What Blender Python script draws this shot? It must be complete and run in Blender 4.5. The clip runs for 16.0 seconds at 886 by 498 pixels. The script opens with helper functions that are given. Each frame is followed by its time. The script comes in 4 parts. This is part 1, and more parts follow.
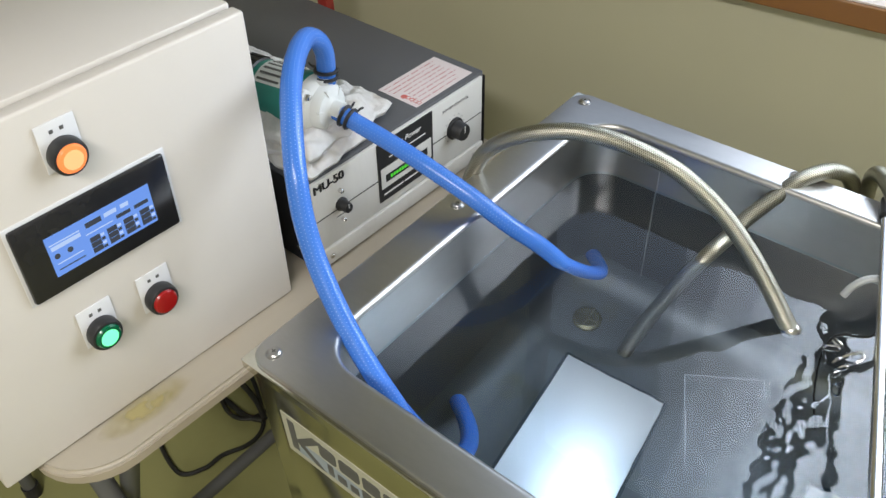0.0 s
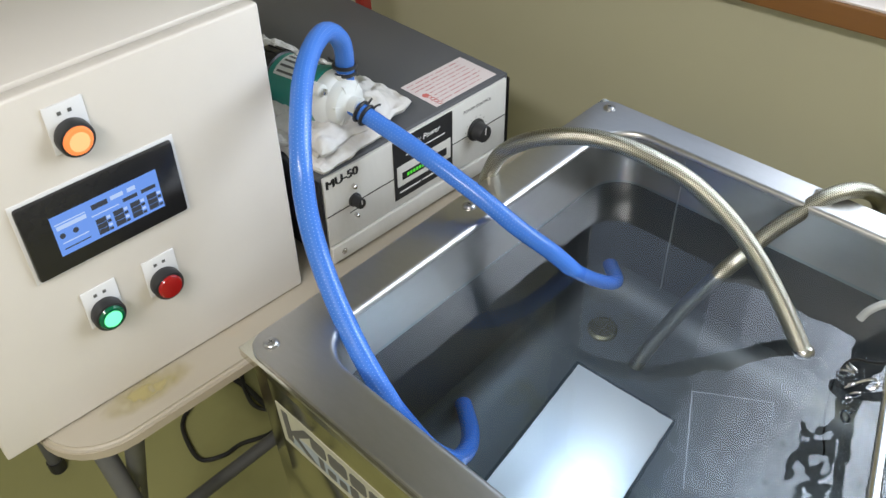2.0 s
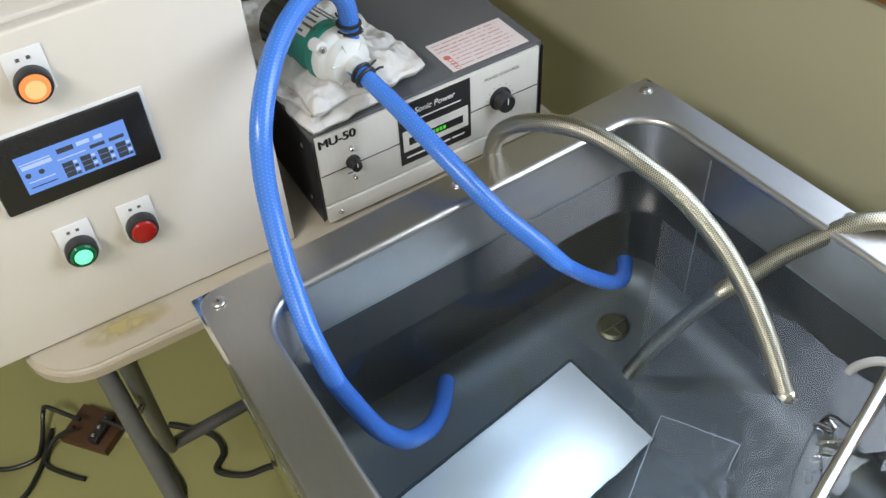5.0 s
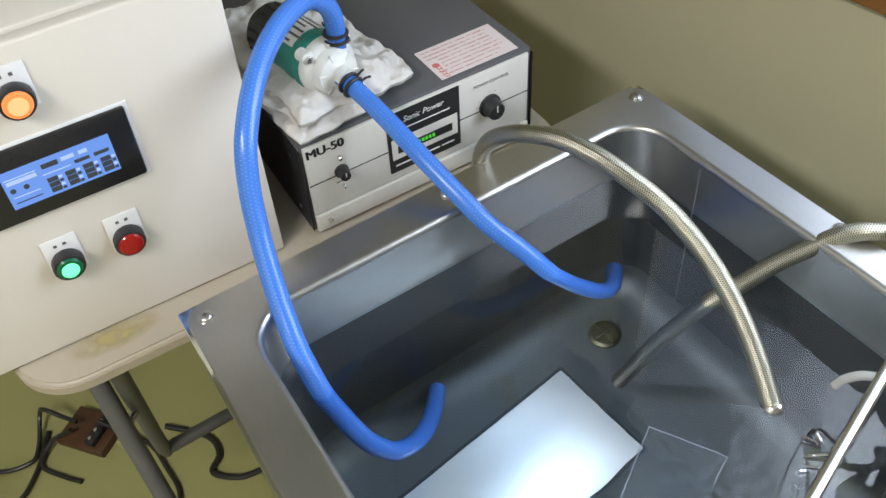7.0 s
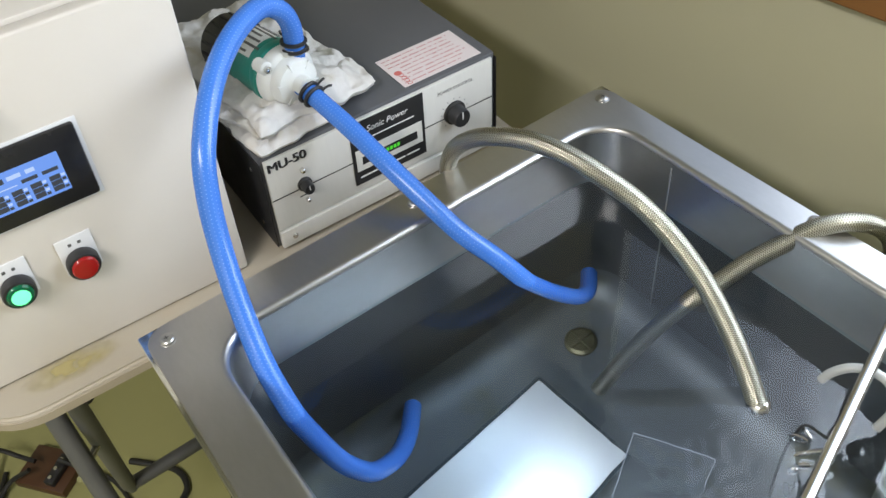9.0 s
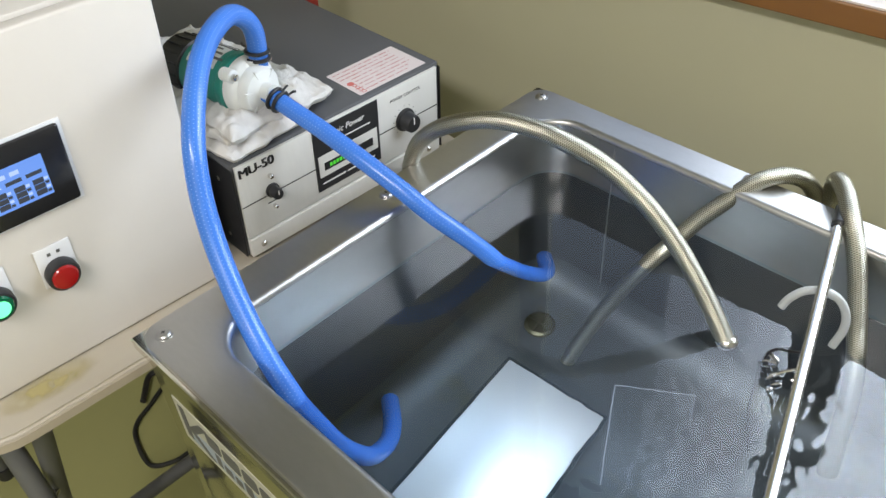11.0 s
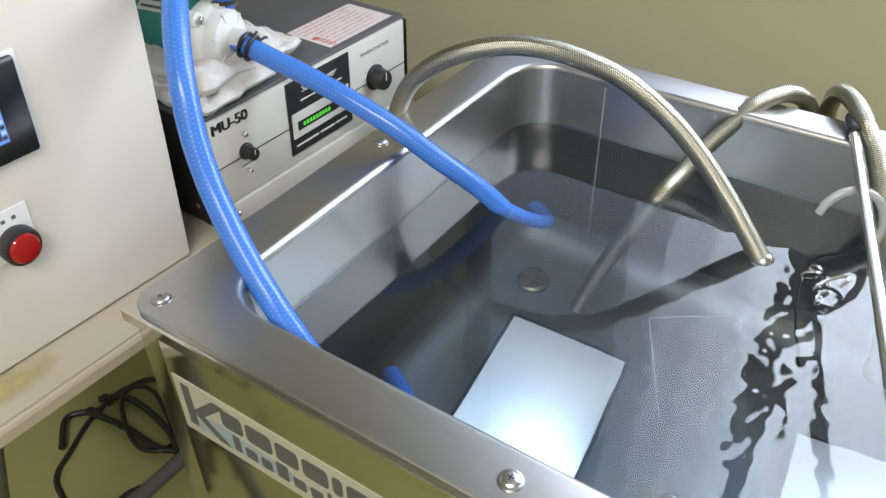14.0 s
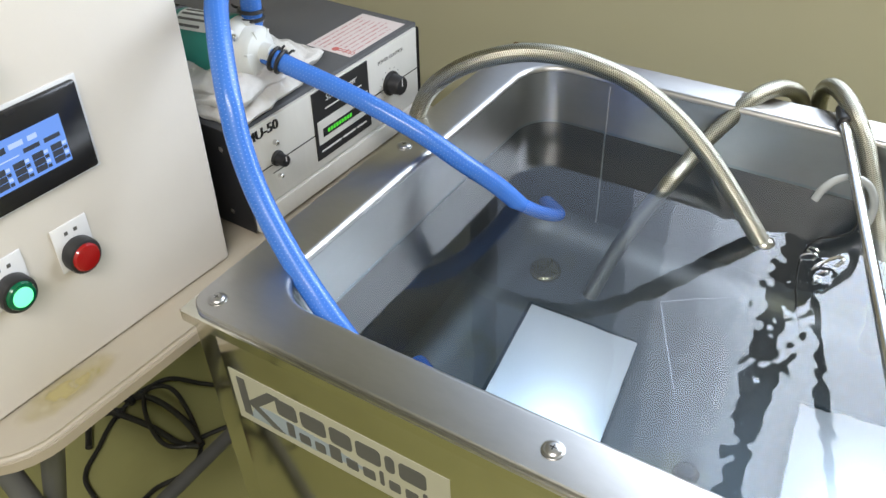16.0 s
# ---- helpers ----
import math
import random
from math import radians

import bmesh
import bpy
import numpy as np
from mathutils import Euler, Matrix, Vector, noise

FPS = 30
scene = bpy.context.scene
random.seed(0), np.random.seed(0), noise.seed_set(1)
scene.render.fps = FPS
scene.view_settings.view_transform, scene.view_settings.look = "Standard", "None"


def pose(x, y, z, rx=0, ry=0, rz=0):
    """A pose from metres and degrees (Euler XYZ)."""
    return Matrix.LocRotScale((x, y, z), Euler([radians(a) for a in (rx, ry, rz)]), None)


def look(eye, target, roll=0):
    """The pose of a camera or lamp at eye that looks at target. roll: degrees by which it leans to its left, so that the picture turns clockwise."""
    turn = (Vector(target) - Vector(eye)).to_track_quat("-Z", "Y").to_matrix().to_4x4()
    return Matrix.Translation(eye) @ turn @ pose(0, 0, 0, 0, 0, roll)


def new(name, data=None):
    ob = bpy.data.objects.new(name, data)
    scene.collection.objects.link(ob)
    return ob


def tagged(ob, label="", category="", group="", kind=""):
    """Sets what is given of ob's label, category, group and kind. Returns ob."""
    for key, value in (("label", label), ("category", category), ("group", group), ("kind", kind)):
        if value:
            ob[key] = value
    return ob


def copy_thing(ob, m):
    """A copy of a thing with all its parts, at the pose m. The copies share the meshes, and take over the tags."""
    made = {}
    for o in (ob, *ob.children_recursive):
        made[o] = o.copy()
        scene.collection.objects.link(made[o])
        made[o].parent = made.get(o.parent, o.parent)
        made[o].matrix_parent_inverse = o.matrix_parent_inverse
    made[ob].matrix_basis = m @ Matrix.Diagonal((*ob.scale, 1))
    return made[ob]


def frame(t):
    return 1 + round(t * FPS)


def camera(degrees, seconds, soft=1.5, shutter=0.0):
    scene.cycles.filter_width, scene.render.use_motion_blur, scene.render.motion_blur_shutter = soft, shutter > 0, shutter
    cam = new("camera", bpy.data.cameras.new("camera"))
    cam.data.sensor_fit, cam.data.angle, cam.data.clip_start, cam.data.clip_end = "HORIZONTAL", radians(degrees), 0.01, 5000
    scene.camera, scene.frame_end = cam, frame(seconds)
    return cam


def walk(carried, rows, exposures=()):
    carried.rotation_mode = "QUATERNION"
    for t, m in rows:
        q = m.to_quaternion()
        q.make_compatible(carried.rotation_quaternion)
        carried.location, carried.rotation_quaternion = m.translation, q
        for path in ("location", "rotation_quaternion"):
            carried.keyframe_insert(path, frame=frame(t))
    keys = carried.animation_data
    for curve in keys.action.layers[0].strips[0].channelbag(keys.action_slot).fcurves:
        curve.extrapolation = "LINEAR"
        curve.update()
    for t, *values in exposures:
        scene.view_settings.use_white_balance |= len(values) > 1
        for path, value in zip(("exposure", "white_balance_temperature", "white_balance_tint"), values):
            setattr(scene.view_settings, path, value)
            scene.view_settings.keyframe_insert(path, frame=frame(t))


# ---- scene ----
cam = camera(56.7, 16.0)
PATH = [
    (0, (0.482, -0.244, 1.318), (-0.496, 0.867, -0.027), -2.8),
    (0.5, (0.48, -0.244, 1.317), (-0.501, 0.861, -0.032), -2.9),
    (1, (0.483, -0.237, 1.316), (-0.52, 0.853, -0.027), -2.7),
    (1.5, (0.496, -0.224, 1.313), (-0.535, 0.846, -0.025), -2.9),
    (2, (0.515, -0.212, 1.31), (-0.559, 0.821, -0.024), -3.0),
    (2.5, (0.542, -0.176, 1.304), (-0.594, 0.802, -0.021), -3.1),
    (3, (0.569, -0.121, 1.299), (-0.633, 0.754, -0.038), -4.0),
    (3.5, (0.585, -0.08, 1.303), (-0.665, 0.698, -0.051), -4.8),
    (4, (0.591, -0.057, 1.306), (-0.65, 0.67, -0.083), -5.3),
    (6.5, (0.58, -0.004, 1.331), (-0.629, 0.601, -0.143), -7.7),
    (7, (0.582, -0.003, 1.329), (-0.63, 0.634, -0.129), -7.2),
    (7.5, (0.579, 0.002, 1.321), (-0.623, 0.646, -0.141), -7.7),
    (8, (0.572, 0.003, 1.316), (-0.626, 0.659, -0.144), -7.3),
    (8.5, (0.571, 0.002, 1.312), (-0.632, 0.687, -0.132), -6.9),
    (8.7, (0.568, 0.001, 1.308), (-0.631, 0.703, -0.131), -6.9),
    (11, (0.576, -0.143, 1.268), (-0.518, 0.898, -0.043), -3.5),
    (11.5, (0.558, -0.181, 1.252), (-0.478, 0.947, -0.035), -3.0),
    (12, (0.536, -0.205, 1.225), (-0.441, 0.995, -0.042), -2.7),
    (12.5, (0.518, -0.22, 1.201), (-0.388, 1.04, -0.061), -2.1),
    (13, (0.504, -0.215, 1.168), (-0.357, 1.07, -0.098), -1.9),
    (13.5, (0.488, -0.223, 1.151), (-0.391, 1.058, -0.109), -1.7),
    (14, (0.471, -0.233, 1.149), (-0.429, 1.056, -0.086), -1.3),
    (14.5, (0.461, -0.242, 1.15), (-0.432, 1.067, -0.071), -1.2),
    (15, (0.462, -0.259, 1.166), (-0.409, 1.057, -0.063), -1.4),
    (15.5, (0.462, -0.28, 1.181), (-0.41, 1.031, -0.053), -2.3),
    (16, (0.465, -0.287, 1.187), (-0.406, 1.008, -0.064), -2.6),
]
walk(cam, [(t, look(eye, target, roll)) for t, eye, target, roll in PATH], [(0, -0.14), (4, -0.12), (8.5, -0.08), (11, 0.0), (16, 0.0)])

# ---------------------------------------------------------------- light
SKY = bpy.data.worlds.new("sky")
scene.world = SKY
SKY.use_nodes = True
_n = SKY.node_tree.nodes
_s = _n.new("ShaderNodeTexSky")
_s.sky_type, _s.sun_disc, _s.sun_elevation, _s.sun_rotation = "NISHITA", False, radians(40), radians(60)
SKY.node_tree.links.new(_s.outputs[0], _n["Background"].inputs[0])
_n["Background"].inputs[1].default_value = 0.12

ROOM = pose(0, 0.765, -0.045, 0, 0, 4)          # the room's own axes: x along the back wall, y out of it


def area_light(name, m, sx, sy, watts, colour):
    la = bpy.data.lights.new(name, "AREA")
    la.shape, la.size, la.size_y, la.energy, la.color = "RECTANGLE", sx, sy, watts, colour
    ob = new(name, la)
    ob.matrix_world = m
    return ob


# daylight through the window, in strips stepped in strength to suit the water's reflections
for _x0, _x1, _watts in ((-0.20, 0.10, 0.7), (0.10, 0.17, 0.45), (0.17, 0.24, 0.85), (0.24, 0.31, 1.3), (0.31, 0.38, 1.9), (0.38, 1.30, 34.0)):
    area_light("window_daylight", ROOM @ pose((_x0 + _x1) / 2, 0.10, 1.425, -90, 0, 0), _x1 - _x0, 1.04, _watts, (0.77, 0.865, 1.0))
# fill light added behind the camera to brighten the room; no lamp is seen
area_light("fill_light", pose(0.9, -1.2, 2.30, 0, 0, 0), 1.2, 0.25, 53, (1.0, 0.965, 0.965))

# ---------------------------------------------------------------- materials


def surf(name, c1, c2=None, scale=40, rough=0.5, metal=0.0, bump=0.0, bscale=None, stretch=(1, 1, 1), rvar=0.0, spec=0.5, dirt=None, coords="Object", bdetail=4, **more):
    """A surface whose colour wanders between c1 and c2, with fine relief and patchy gloss."""
    m = bpy.data.materials.new(name)
    m.use_nodes = True
    nt = m.node_tree
    N, L = nt.nodes, nt.links
    p = N["Principled BSDF"]
    tc = N.new("ShaderNodeTexCoord")
    mp = N.new("ShaderNodeMapping")
    mp.inputs["Scale"].default_value = stretch
    L.new(tc.outputs[coords], mp.inputs[0])
    c2 = c2 or c1
    n1 = N.new("ShaderNodeTexNoise")
    n1.inputs["Scale"].default_value, n1.inputs["Detail"].default_value = scale, 6
    L.new(mp.outputs[0], n1.inputs["Vector"])
    n2 = N.new("ShaderNodeTexNoise")
    n2.inputs["Scale"].default_value, n2.inputs["Detail"].default_value = scale / 9, 3
    L.new(mp.outputs[0], n2.inputs["Vector"])
    ad = N.new("ShaderNodeMath")
    ad.operation, ad.use_clamp = "MULTIPLY_ADD", True
    L.new(n2.outputs[0], ad.inputs[0])
    ad.inputs[1].default_value = 1.2
    sb = N.new("ShaderNodeMath")
    sb.operation = "SUBTRACT"
    L.new(n1.outputs[0], sb.inputs[0])
    sb.inputs[1].default_value = 0.6
    L.new(sb.outputs[0], ad.inputs[2])
    mx = N.new("ShaderNodeMix")
    mx.data_type = "RGBA"
    L.new(ad.outputs[0], mx.inputs[0])
    mx.inputs[6].default_value, mx.inputs[7].default_value = (*c1, 1), (*c2, 1)
    out = mx.outputs[2]
    if dirt:
        col, dscale, lo, hi = dirt
        n3 = N.new("ShaderNodeTexNoise")
        n3.inputs["Scale"].default_value, n3.inputs["Detail"].default_value = dscale, 8
        L.new(tc.outputs[coords], n3.inputs["Vector"])
        mr = N.new("ShaderNodeMapRange")
        mr.inputs[1].default_value, mr.inputs[2].default_value = lo, hi
        L.new(n3.outputs[0], mr.inputs[0])
        m2 = N.new("ShaderNodeMix")
        m2.data_type = "RGBA"
        L.new(mr.outputs[0], m2.inputs[0])
        L.new(out, m2.inputs[6])
        m2.inputs[7].default_value = (*col, 1)
        out = m2.outputs[2]
    L.new(out, p.inputs["Base Color"])
    p.inputs["Metallic"].default_value = metal
    p.inputs["Specular IOR Level"].default_value = spec
    if rvar:
        mr = N.new("ShaderNodeMapRange")
        mr.inputs[3].default_value, mr.inputs[4].default_value = max(rough - rvar, 0.02), rough + rvar
        L.new(ad.outputs[0], mr.inputs[0])
        L.new(mr.outputs[0], p.inputs["Roughness"])
    else:
        p.inputs["Roughness"].default_value = rough
    if bump:
        b = N.new("ShaderNodeBump")
        b.inputs["Strength"].default_value, b.inputs["Distance"].default_value = bump, 0.002
        n4 = N.new("ShaderNodeTexNoise")
        n4.inputs["Scale"].default_value, n4.inputs["Detail"].default_value = bscale or scale * 3, bdetail
        L.new(mp.outputs[0], n4.inputs["Vector"])
        L.new(n4.outputs[0], b.inputs["Height"])
        L.new(b.outputs[0], p.inputs["Normal"])
    for key, value in more.items():
        p.inputs[key.replace("_", " ")].default_value = value
    return m


def glow(name, colour, strength, base=(0.02, 0.02, 0.02), rough=0.2):
    m = surf(name, base, rough=rough)
    p = m.node_tree.nodes["Principled BSDF"]
    p.inputs["Emission Color"].default_value, p.inputs["Emission Strength"].default_value = (*colour, 1), strength
    return m


def hose_pattern(name, base, mark, metal, rough, turns, rate, width, bump):
    """Two families of crossing spirals along a hose: u runs along it in metres, v once round it."""
    m = bpy.data.materials.new(name)
    m.use_nodes = True
    nt = m.node_tree
    N, L = nt.nodes, nt.links
    p = N["Principled BSDF"]
    uv = N.new("ShaderNodeUVMap")
    sp = N.new("ShaderNodeSeparateXYZ")
    L.new(uv.outputs[0], sp.inputs[0])

    def math(op, a, b):
        q = N.new("ShaderNodeMath")
        q.operation = op
        for i, v in enumerate((a, b)):
            if isinstance(v, (int, float)):
                q.inputs[i].default_value = v
            else:
                L.new(v, q.inputs[i])
        return q.outputs[0]
    u, v = math("MULTIPLY", sp.outputs[0], rate), math("MULTIPLY", sp.outputs[1], turns)
    waves = [math("PINGPONG", math("ADD" if k else "SUBTRACT", u, v), 0.5) for k in (0, 1)]
    both = math("MULTIPLY" if metal < 0.5 else "MAXIMUM", waves[0], waves[1])
    mr = N.new("ShaderNodeMapRange")
    mr.inputs[1].default_value, mr.inputs[2].default_value = width
    L.new(both, mr.inputs[0])
    mx = N.new("ShaderNodeMix")
    mx.data_type = "RGBA"
    L.new(mr.outputs[0], mx.inputs[0])
    mx.inputs[6].default_value, mx.inputs[7].default_value = (*base, 1), (*mark, 1)
    L.new(mx.outputs[2], p.inputs["Base Color"])
    p.inputs["Metallic"].default_value, p.inputs["Roughness"].default_value = metal, rough
    b = N.new("ShaderNodeBump")
    b.inputs["Strength"].default_value, b.inputs["Distance"].default_value = bump, 0.001
    L.new(both, b.inputs["Height"])
    L.new(b.outputs[0], p.inputs["Normal"])
    return m


STEEL = surf("brushed_stainless", (0.45, 0.44, 0.425), (0.50, 0.49, 0.475), 90, 0.34, 1.0, 0.02, 400, (1, 3, 1), 0.02)
BASIN = surf("basin_stainless", (0.46, 0.46, 0.445), (0.51, 0.51, 0.495), 40, 0.34, 1.0, 0.015, 300, (1, 1, 2), 0.02)
# the dimness under water is put into this dark steel colour
DULL = surf("underwater_dim_stainless", (0.105, 0.11, 0.115), (0.145, 0.15, 0.155), 30, 0.58, 1.0, 0.0, 120, (1, 1, 1), 0.05)
# tank bottom: underwater dimness painted in, plus random olive blotches
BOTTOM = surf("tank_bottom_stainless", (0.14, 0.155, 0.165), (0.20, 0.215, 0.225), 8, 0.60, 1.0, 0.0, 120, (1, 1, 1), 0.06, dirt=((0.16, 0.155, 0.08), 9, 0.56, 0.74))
MIRROR = surf("polished_stainless", (0.60, 0.59, 0.52), (0.68, 0.67, 0.60), 12, 0.10, 1.0, 0.02, 14, (1, 1, 1), 0.04)
CHROME = surf("bright_steel", (0.62, 0.61, 0.59), (0.75, 0.74, 0.72), 90, 0.18, 1.0, 0.02, 300, (1, 1, 1), 0.05)
CREAM = surf("cream_enamel", (0.60, 0.56, 0.50), (0.63, 0.59, 0.53), 25, 0.42, 0.0, 0.05, 700, rvar=0.05)
LAMINATE = surf("table_laminate", (0.37, 0.325, 0.25), (0.42, 0.375, 0.295), 18, 0.45, 0.0, 0.03, 200, (1, 0.25, 1), 0.06, dirt=((0.42, 0.34, 0.24), 14, 0.58, 0.80))
EDGING = surf("table_edging", (0.36, 0.31, 0.235), (0.41, 0.355, 0.27), 30, 0.5, 0.0, 0.02)
LEG = surf("grey_leg_paint", (0.085, 0.088, 0.088), (0.12, 0.12, 0.115), 40, 0.45, 0.0, 0.04, rvar=0.08)
BLACK = surf("black_plastic", (0.012, 0.012, 0.013), (0.02, 0.02, 0.021), 60, 0.42, 0.0, 0.03, rvar=0.08)
GLOSSY_BLACK = surf("gloss_black_bezel", (0.010, 0.010, 0.012), (0.016, 0.016, 0.018), 60, 0.22, rvar=0.05)
CASE = surf("charcoal_enamel", (0.072, 0.074, 0.080), (0.092, 0.094, 0.100), 60, 0.48, 0.0, 0.10, 900, rvar=0.06)
PANEL = surf("grey_front_panel", (0.56, 0.55, 0.51), (0.61, 0.60, 0.56), 40, 0.40, 0.0, 0.02, 500, (1, 6, 1), 0.05)
INK = surf("black_ink", (0.015, 0.015, 0.015), rough=0.5)
WHITE_INK = surf("white_ink", (0.7, 0.7, 0.68), rough=0.5)
GREY_INK = surf("grey_ink", (0.09, 0.09, 0.085), rough=0.5)
PLATE = surf("legend_plate", (0.66, 0.66, 0.66), (0.70, 0.70, 0.70), 40, 0.35)
PAPER = surf("warning_label", (0.64, 0.57, 0.56), (0.68, 0.61, 0.60), 40, 0.5)
RED_INK = surf("red_ink", (0.48, 0.10, 0.09), (0.55, 0.14, 0.12), 90, 0.5)
GREEN = surf("green_motor_paint", (0.010, 0.17, 0.135), (0.014, 0.21, 0.165), 30, 0.38, 0.0, 0.03, rvar=0.06)
WHITE_PLASTIC = surf("white_polypropylene", (0.66, 0.67, 0.64), (0.74, 0.75, 0.72), 50, 0.42, 0.0, 0.03, Subsurface_Weight=0.1, Subsurface_Radius=(0.01, 0.01, 0.01))
CLOTH = surf("terry_cloth", (0.60, 0.58, 0.54), (0.78, 0.76, 0.73), 120, 0.95, 0.0, 0.9, 900, spec=0.1, dirt=((0.55, 0.50, 0.40), 30, 0.60, 0.80))
BLUE = hose_pattern("blue_pvc_hose", (0.05, 0.18, 0.60), (0.34, 0.53, 0.90), 0.0, 0.25, 8, 260, (0.17, 0.25), 0.10)
BRAID = hose_pattern("braided_steel", (0.17, 0.165, 0.12), (0.58, 0.56, 0.47), 1.0, 0.32, 12, 480, (0.22, 0.46), 0.7)
BLACK_CABLE = surf("black_cable", (0.010, 0.010, 0.010), (0.018, 0.018, 0.017), 60, 0.40)
WOOD = surf("sill_wood", (0.20, 0.085, 0.020), (0.27, 0.125, 0.034), 14, 0.38, 0.0, 0.04, 60, (0.3, 4, 4), 0.06)
BROWN = surf("brown_box_plastic", (0.055, 0.024, 0.010), (0.085, 0.038, 0.016), 40, 0.45, 0.0, 0.05)
RED = surf("red_enamel", (0.30, 0.028, 0.022), (0.36, 0.04, 0.03), 30, 0.4)
FLOOR = surf("vinyl_floor", (0.27, 0.265, 0.105), (0.32, 0.31, 0.13), 6, 0.34, 0.0, 0.03, 60, rvar=0.06, dirt=((0.23, 0.22, 0.085), 5, 0.56, 0.80))
WALL = surf("olive_wall", (0.475, 0.46, 0.315), (0.52, 0.50, 0.345), 3, 0.75, 0.0, 0.10, 350)
PLASTER = surf("plain_wall", (0.45, 0.44, 0.34), (0.50, 0.48, 0.38), 3, 0.8, 0.0, 0.08, 200)
CEILING = surf("ceiling_board", (0.50, 0.49, 0.44), (0.56, 0.55, 0.50), 5, 0.85, 0.0, 0.1, 60)
FRAME = surf("window_aluminium", (0.10, 0.10, 0.09), (0.14, 0.14, 0.12), 60, 0.4, 0.6)
STICKER = surf("silver_sticker", (0.46, 0.45, 0.35), (0.51, 0.50, 0.40), 40, 0.35, 0.2)
STICKER_BLUE = surf("sticker_blue_grey", (0.24, 0.29, 0.33), (0.32, 0.37, 0.41), 40, 0.4)
STAIN = surf("yellow_stain", (0.46, 0.40, 0.12), (0.46, 0.38, 0.16), 60, 0.5)
_nt = STAIN.node_tree
_gt, _tc2, _mp2, _mr2, _nz, _mu = (_nt.nodes.new("ShaderNode" + k) for k in ("TexGradient", "TexCoord", "Mapping", "MapRange", "TexNoise", "Math"))
_gt.gradient_type = "SPHERICAL"
_mp2.inputs["Location"].default_value, _mp2.inputs["Scale"].default_value = (0.050 / 0.024, 0.080 / 0.062, 0), (1 / 0.024, 1 / 0.062, 1)
_nz.inputs["Scale"].default_value = 60
_mu.operation = "MULTIPLY"
_mr2.inputs[1].default_value, _mr2.inputs[2].default_value, _mr2.inputs[4].default_value = 0.06, 0.42, 0.62
_nt.links.new(_tc2.outputs["Object"], _mp2.inputs[0])
_nt.links.new(_mp2.outputs[0], _gt.inputs[0])
_nt.links.new(_tc2.outputs["Object"], _nz.inputs["Vector"])
_nt.links.new(_gt.outputs[1], _mu.inputs[0])
_nt.links.new(_nz.outputs[0], _mu.inputs[1])
_nt.links.new(_mu.outputs[0], _mr2.inputs[0])
_nt.links.new(_mr2.outputs[0], _nt.nodes["Principled BSDF"].inputs["Alpha"])
LCD = glow("lcd_backlight", (0.17, 0.37, 1.0), 0.9)
LCD_DARK = glow("lcd_dark_field", (0.08, 0.10, 0.15), 0.35)
LCD_LINE = glow("lcd_light_line", (0.50, 0.66, 1.0), 1.0)
AMBER = glow("amber_lens", (1.0, 0.27, 0.08), 0.9, (0.45, 0.12, 0.03))
AMBER_CORE = glow("amber_core", (1.0, 0.40, 0.18), 1.4, (0.45, 0.14, 0.05))
GREEN_LENS = surf("green_lens", (0.0, 0.10, 0.04), rough=0.15)
GREEN_CORE = glow("green_core", (0.16, 0.95, 0.42), 1.3, (0.1, 0.7, 0.3))
RED_LENS = surf("red_lens", (0.28, 0.006, 0.008), (0.34, 0.01, 0.01), 60, 0.15)
LED_GREEN = glow("led_green", (0.10, 0.85, 0.05), 0.8)


WATER = bpy.data.materials.new("water")
WATER.use_nodes = True
_nt = WATER.node_tree
_fr, _mu, _rf, _gl, _mx = (_nt.nodes.new("ShaderNode" + k) for k in ("Fresnel", "Math", "BsdfRefraction", "BsdfAnisotropic", "MixShader"))
_fr.inputs["IOR"].default_value = 1.333
_mu.operation, _mu.use_clamp, _mu.inputs[1].default_value = "MULTIPLY", True, 1.8
_rf.inputs["Color"].default_value, _rf.inputs["IOR"].default_value, _rf.inputs["Roughness"].default_value = (0.80, 0.89, 0.955, 1), 1.333, 0.0
_gl.inputs["Color"].default_value, _gl.inputs["Roughness"].default_value = (1, 1, 1, 1), 0.0
_nt.links.new(_fr.outputs[0], _mu.inputs[0])
_nt.links.new(_mu.outputs[0], _mx.inputs[0])
_nt.links.new(_rf.outputs[0], _mx.inputs[1])
_nt.links.new(_gl.outputs[0], _mx.inputs[2])
_nt.links.new(_mx.outputs[0], _nt.nodes["Material Output"].inputs["Surface"])
ACRYLIC = surf("clear_acrylic", (0.5, 0.54, 0.58), rough=0.1, Alpha=0.025)
ACRYLIC_EDGE = surf("acrylic_edge", (0.45, 0.48, 0.52), rough=0.2, Alpha=0.7)

# ---------------------------------------------------------------- helpers for shapes


def thing(name, m, label, category, group=""):
    ob = new(name)
    ob.empty_display_size = 0.05
    ob.matrix_world = m
    return tagged(ob, label, category, group)


def part(name, bm, material, parent=None, label="", smooth=True):
    me = bpy.data.meshes.new(name)
    bm.normal_update()
    if smooth:
        for f in bm.faces:
            f.smooth = True
        for e in bm.edges:
            if len(e.link_faces) == 2 and e.calc_face_angle(0) > 0.6:
                e.smooth = False
    bm.to_mesh(me)
    bm.free()
    me.materials.append(material)
    ob = new(name, me)
    ob.parent = parent
    return tagged(ob, label)


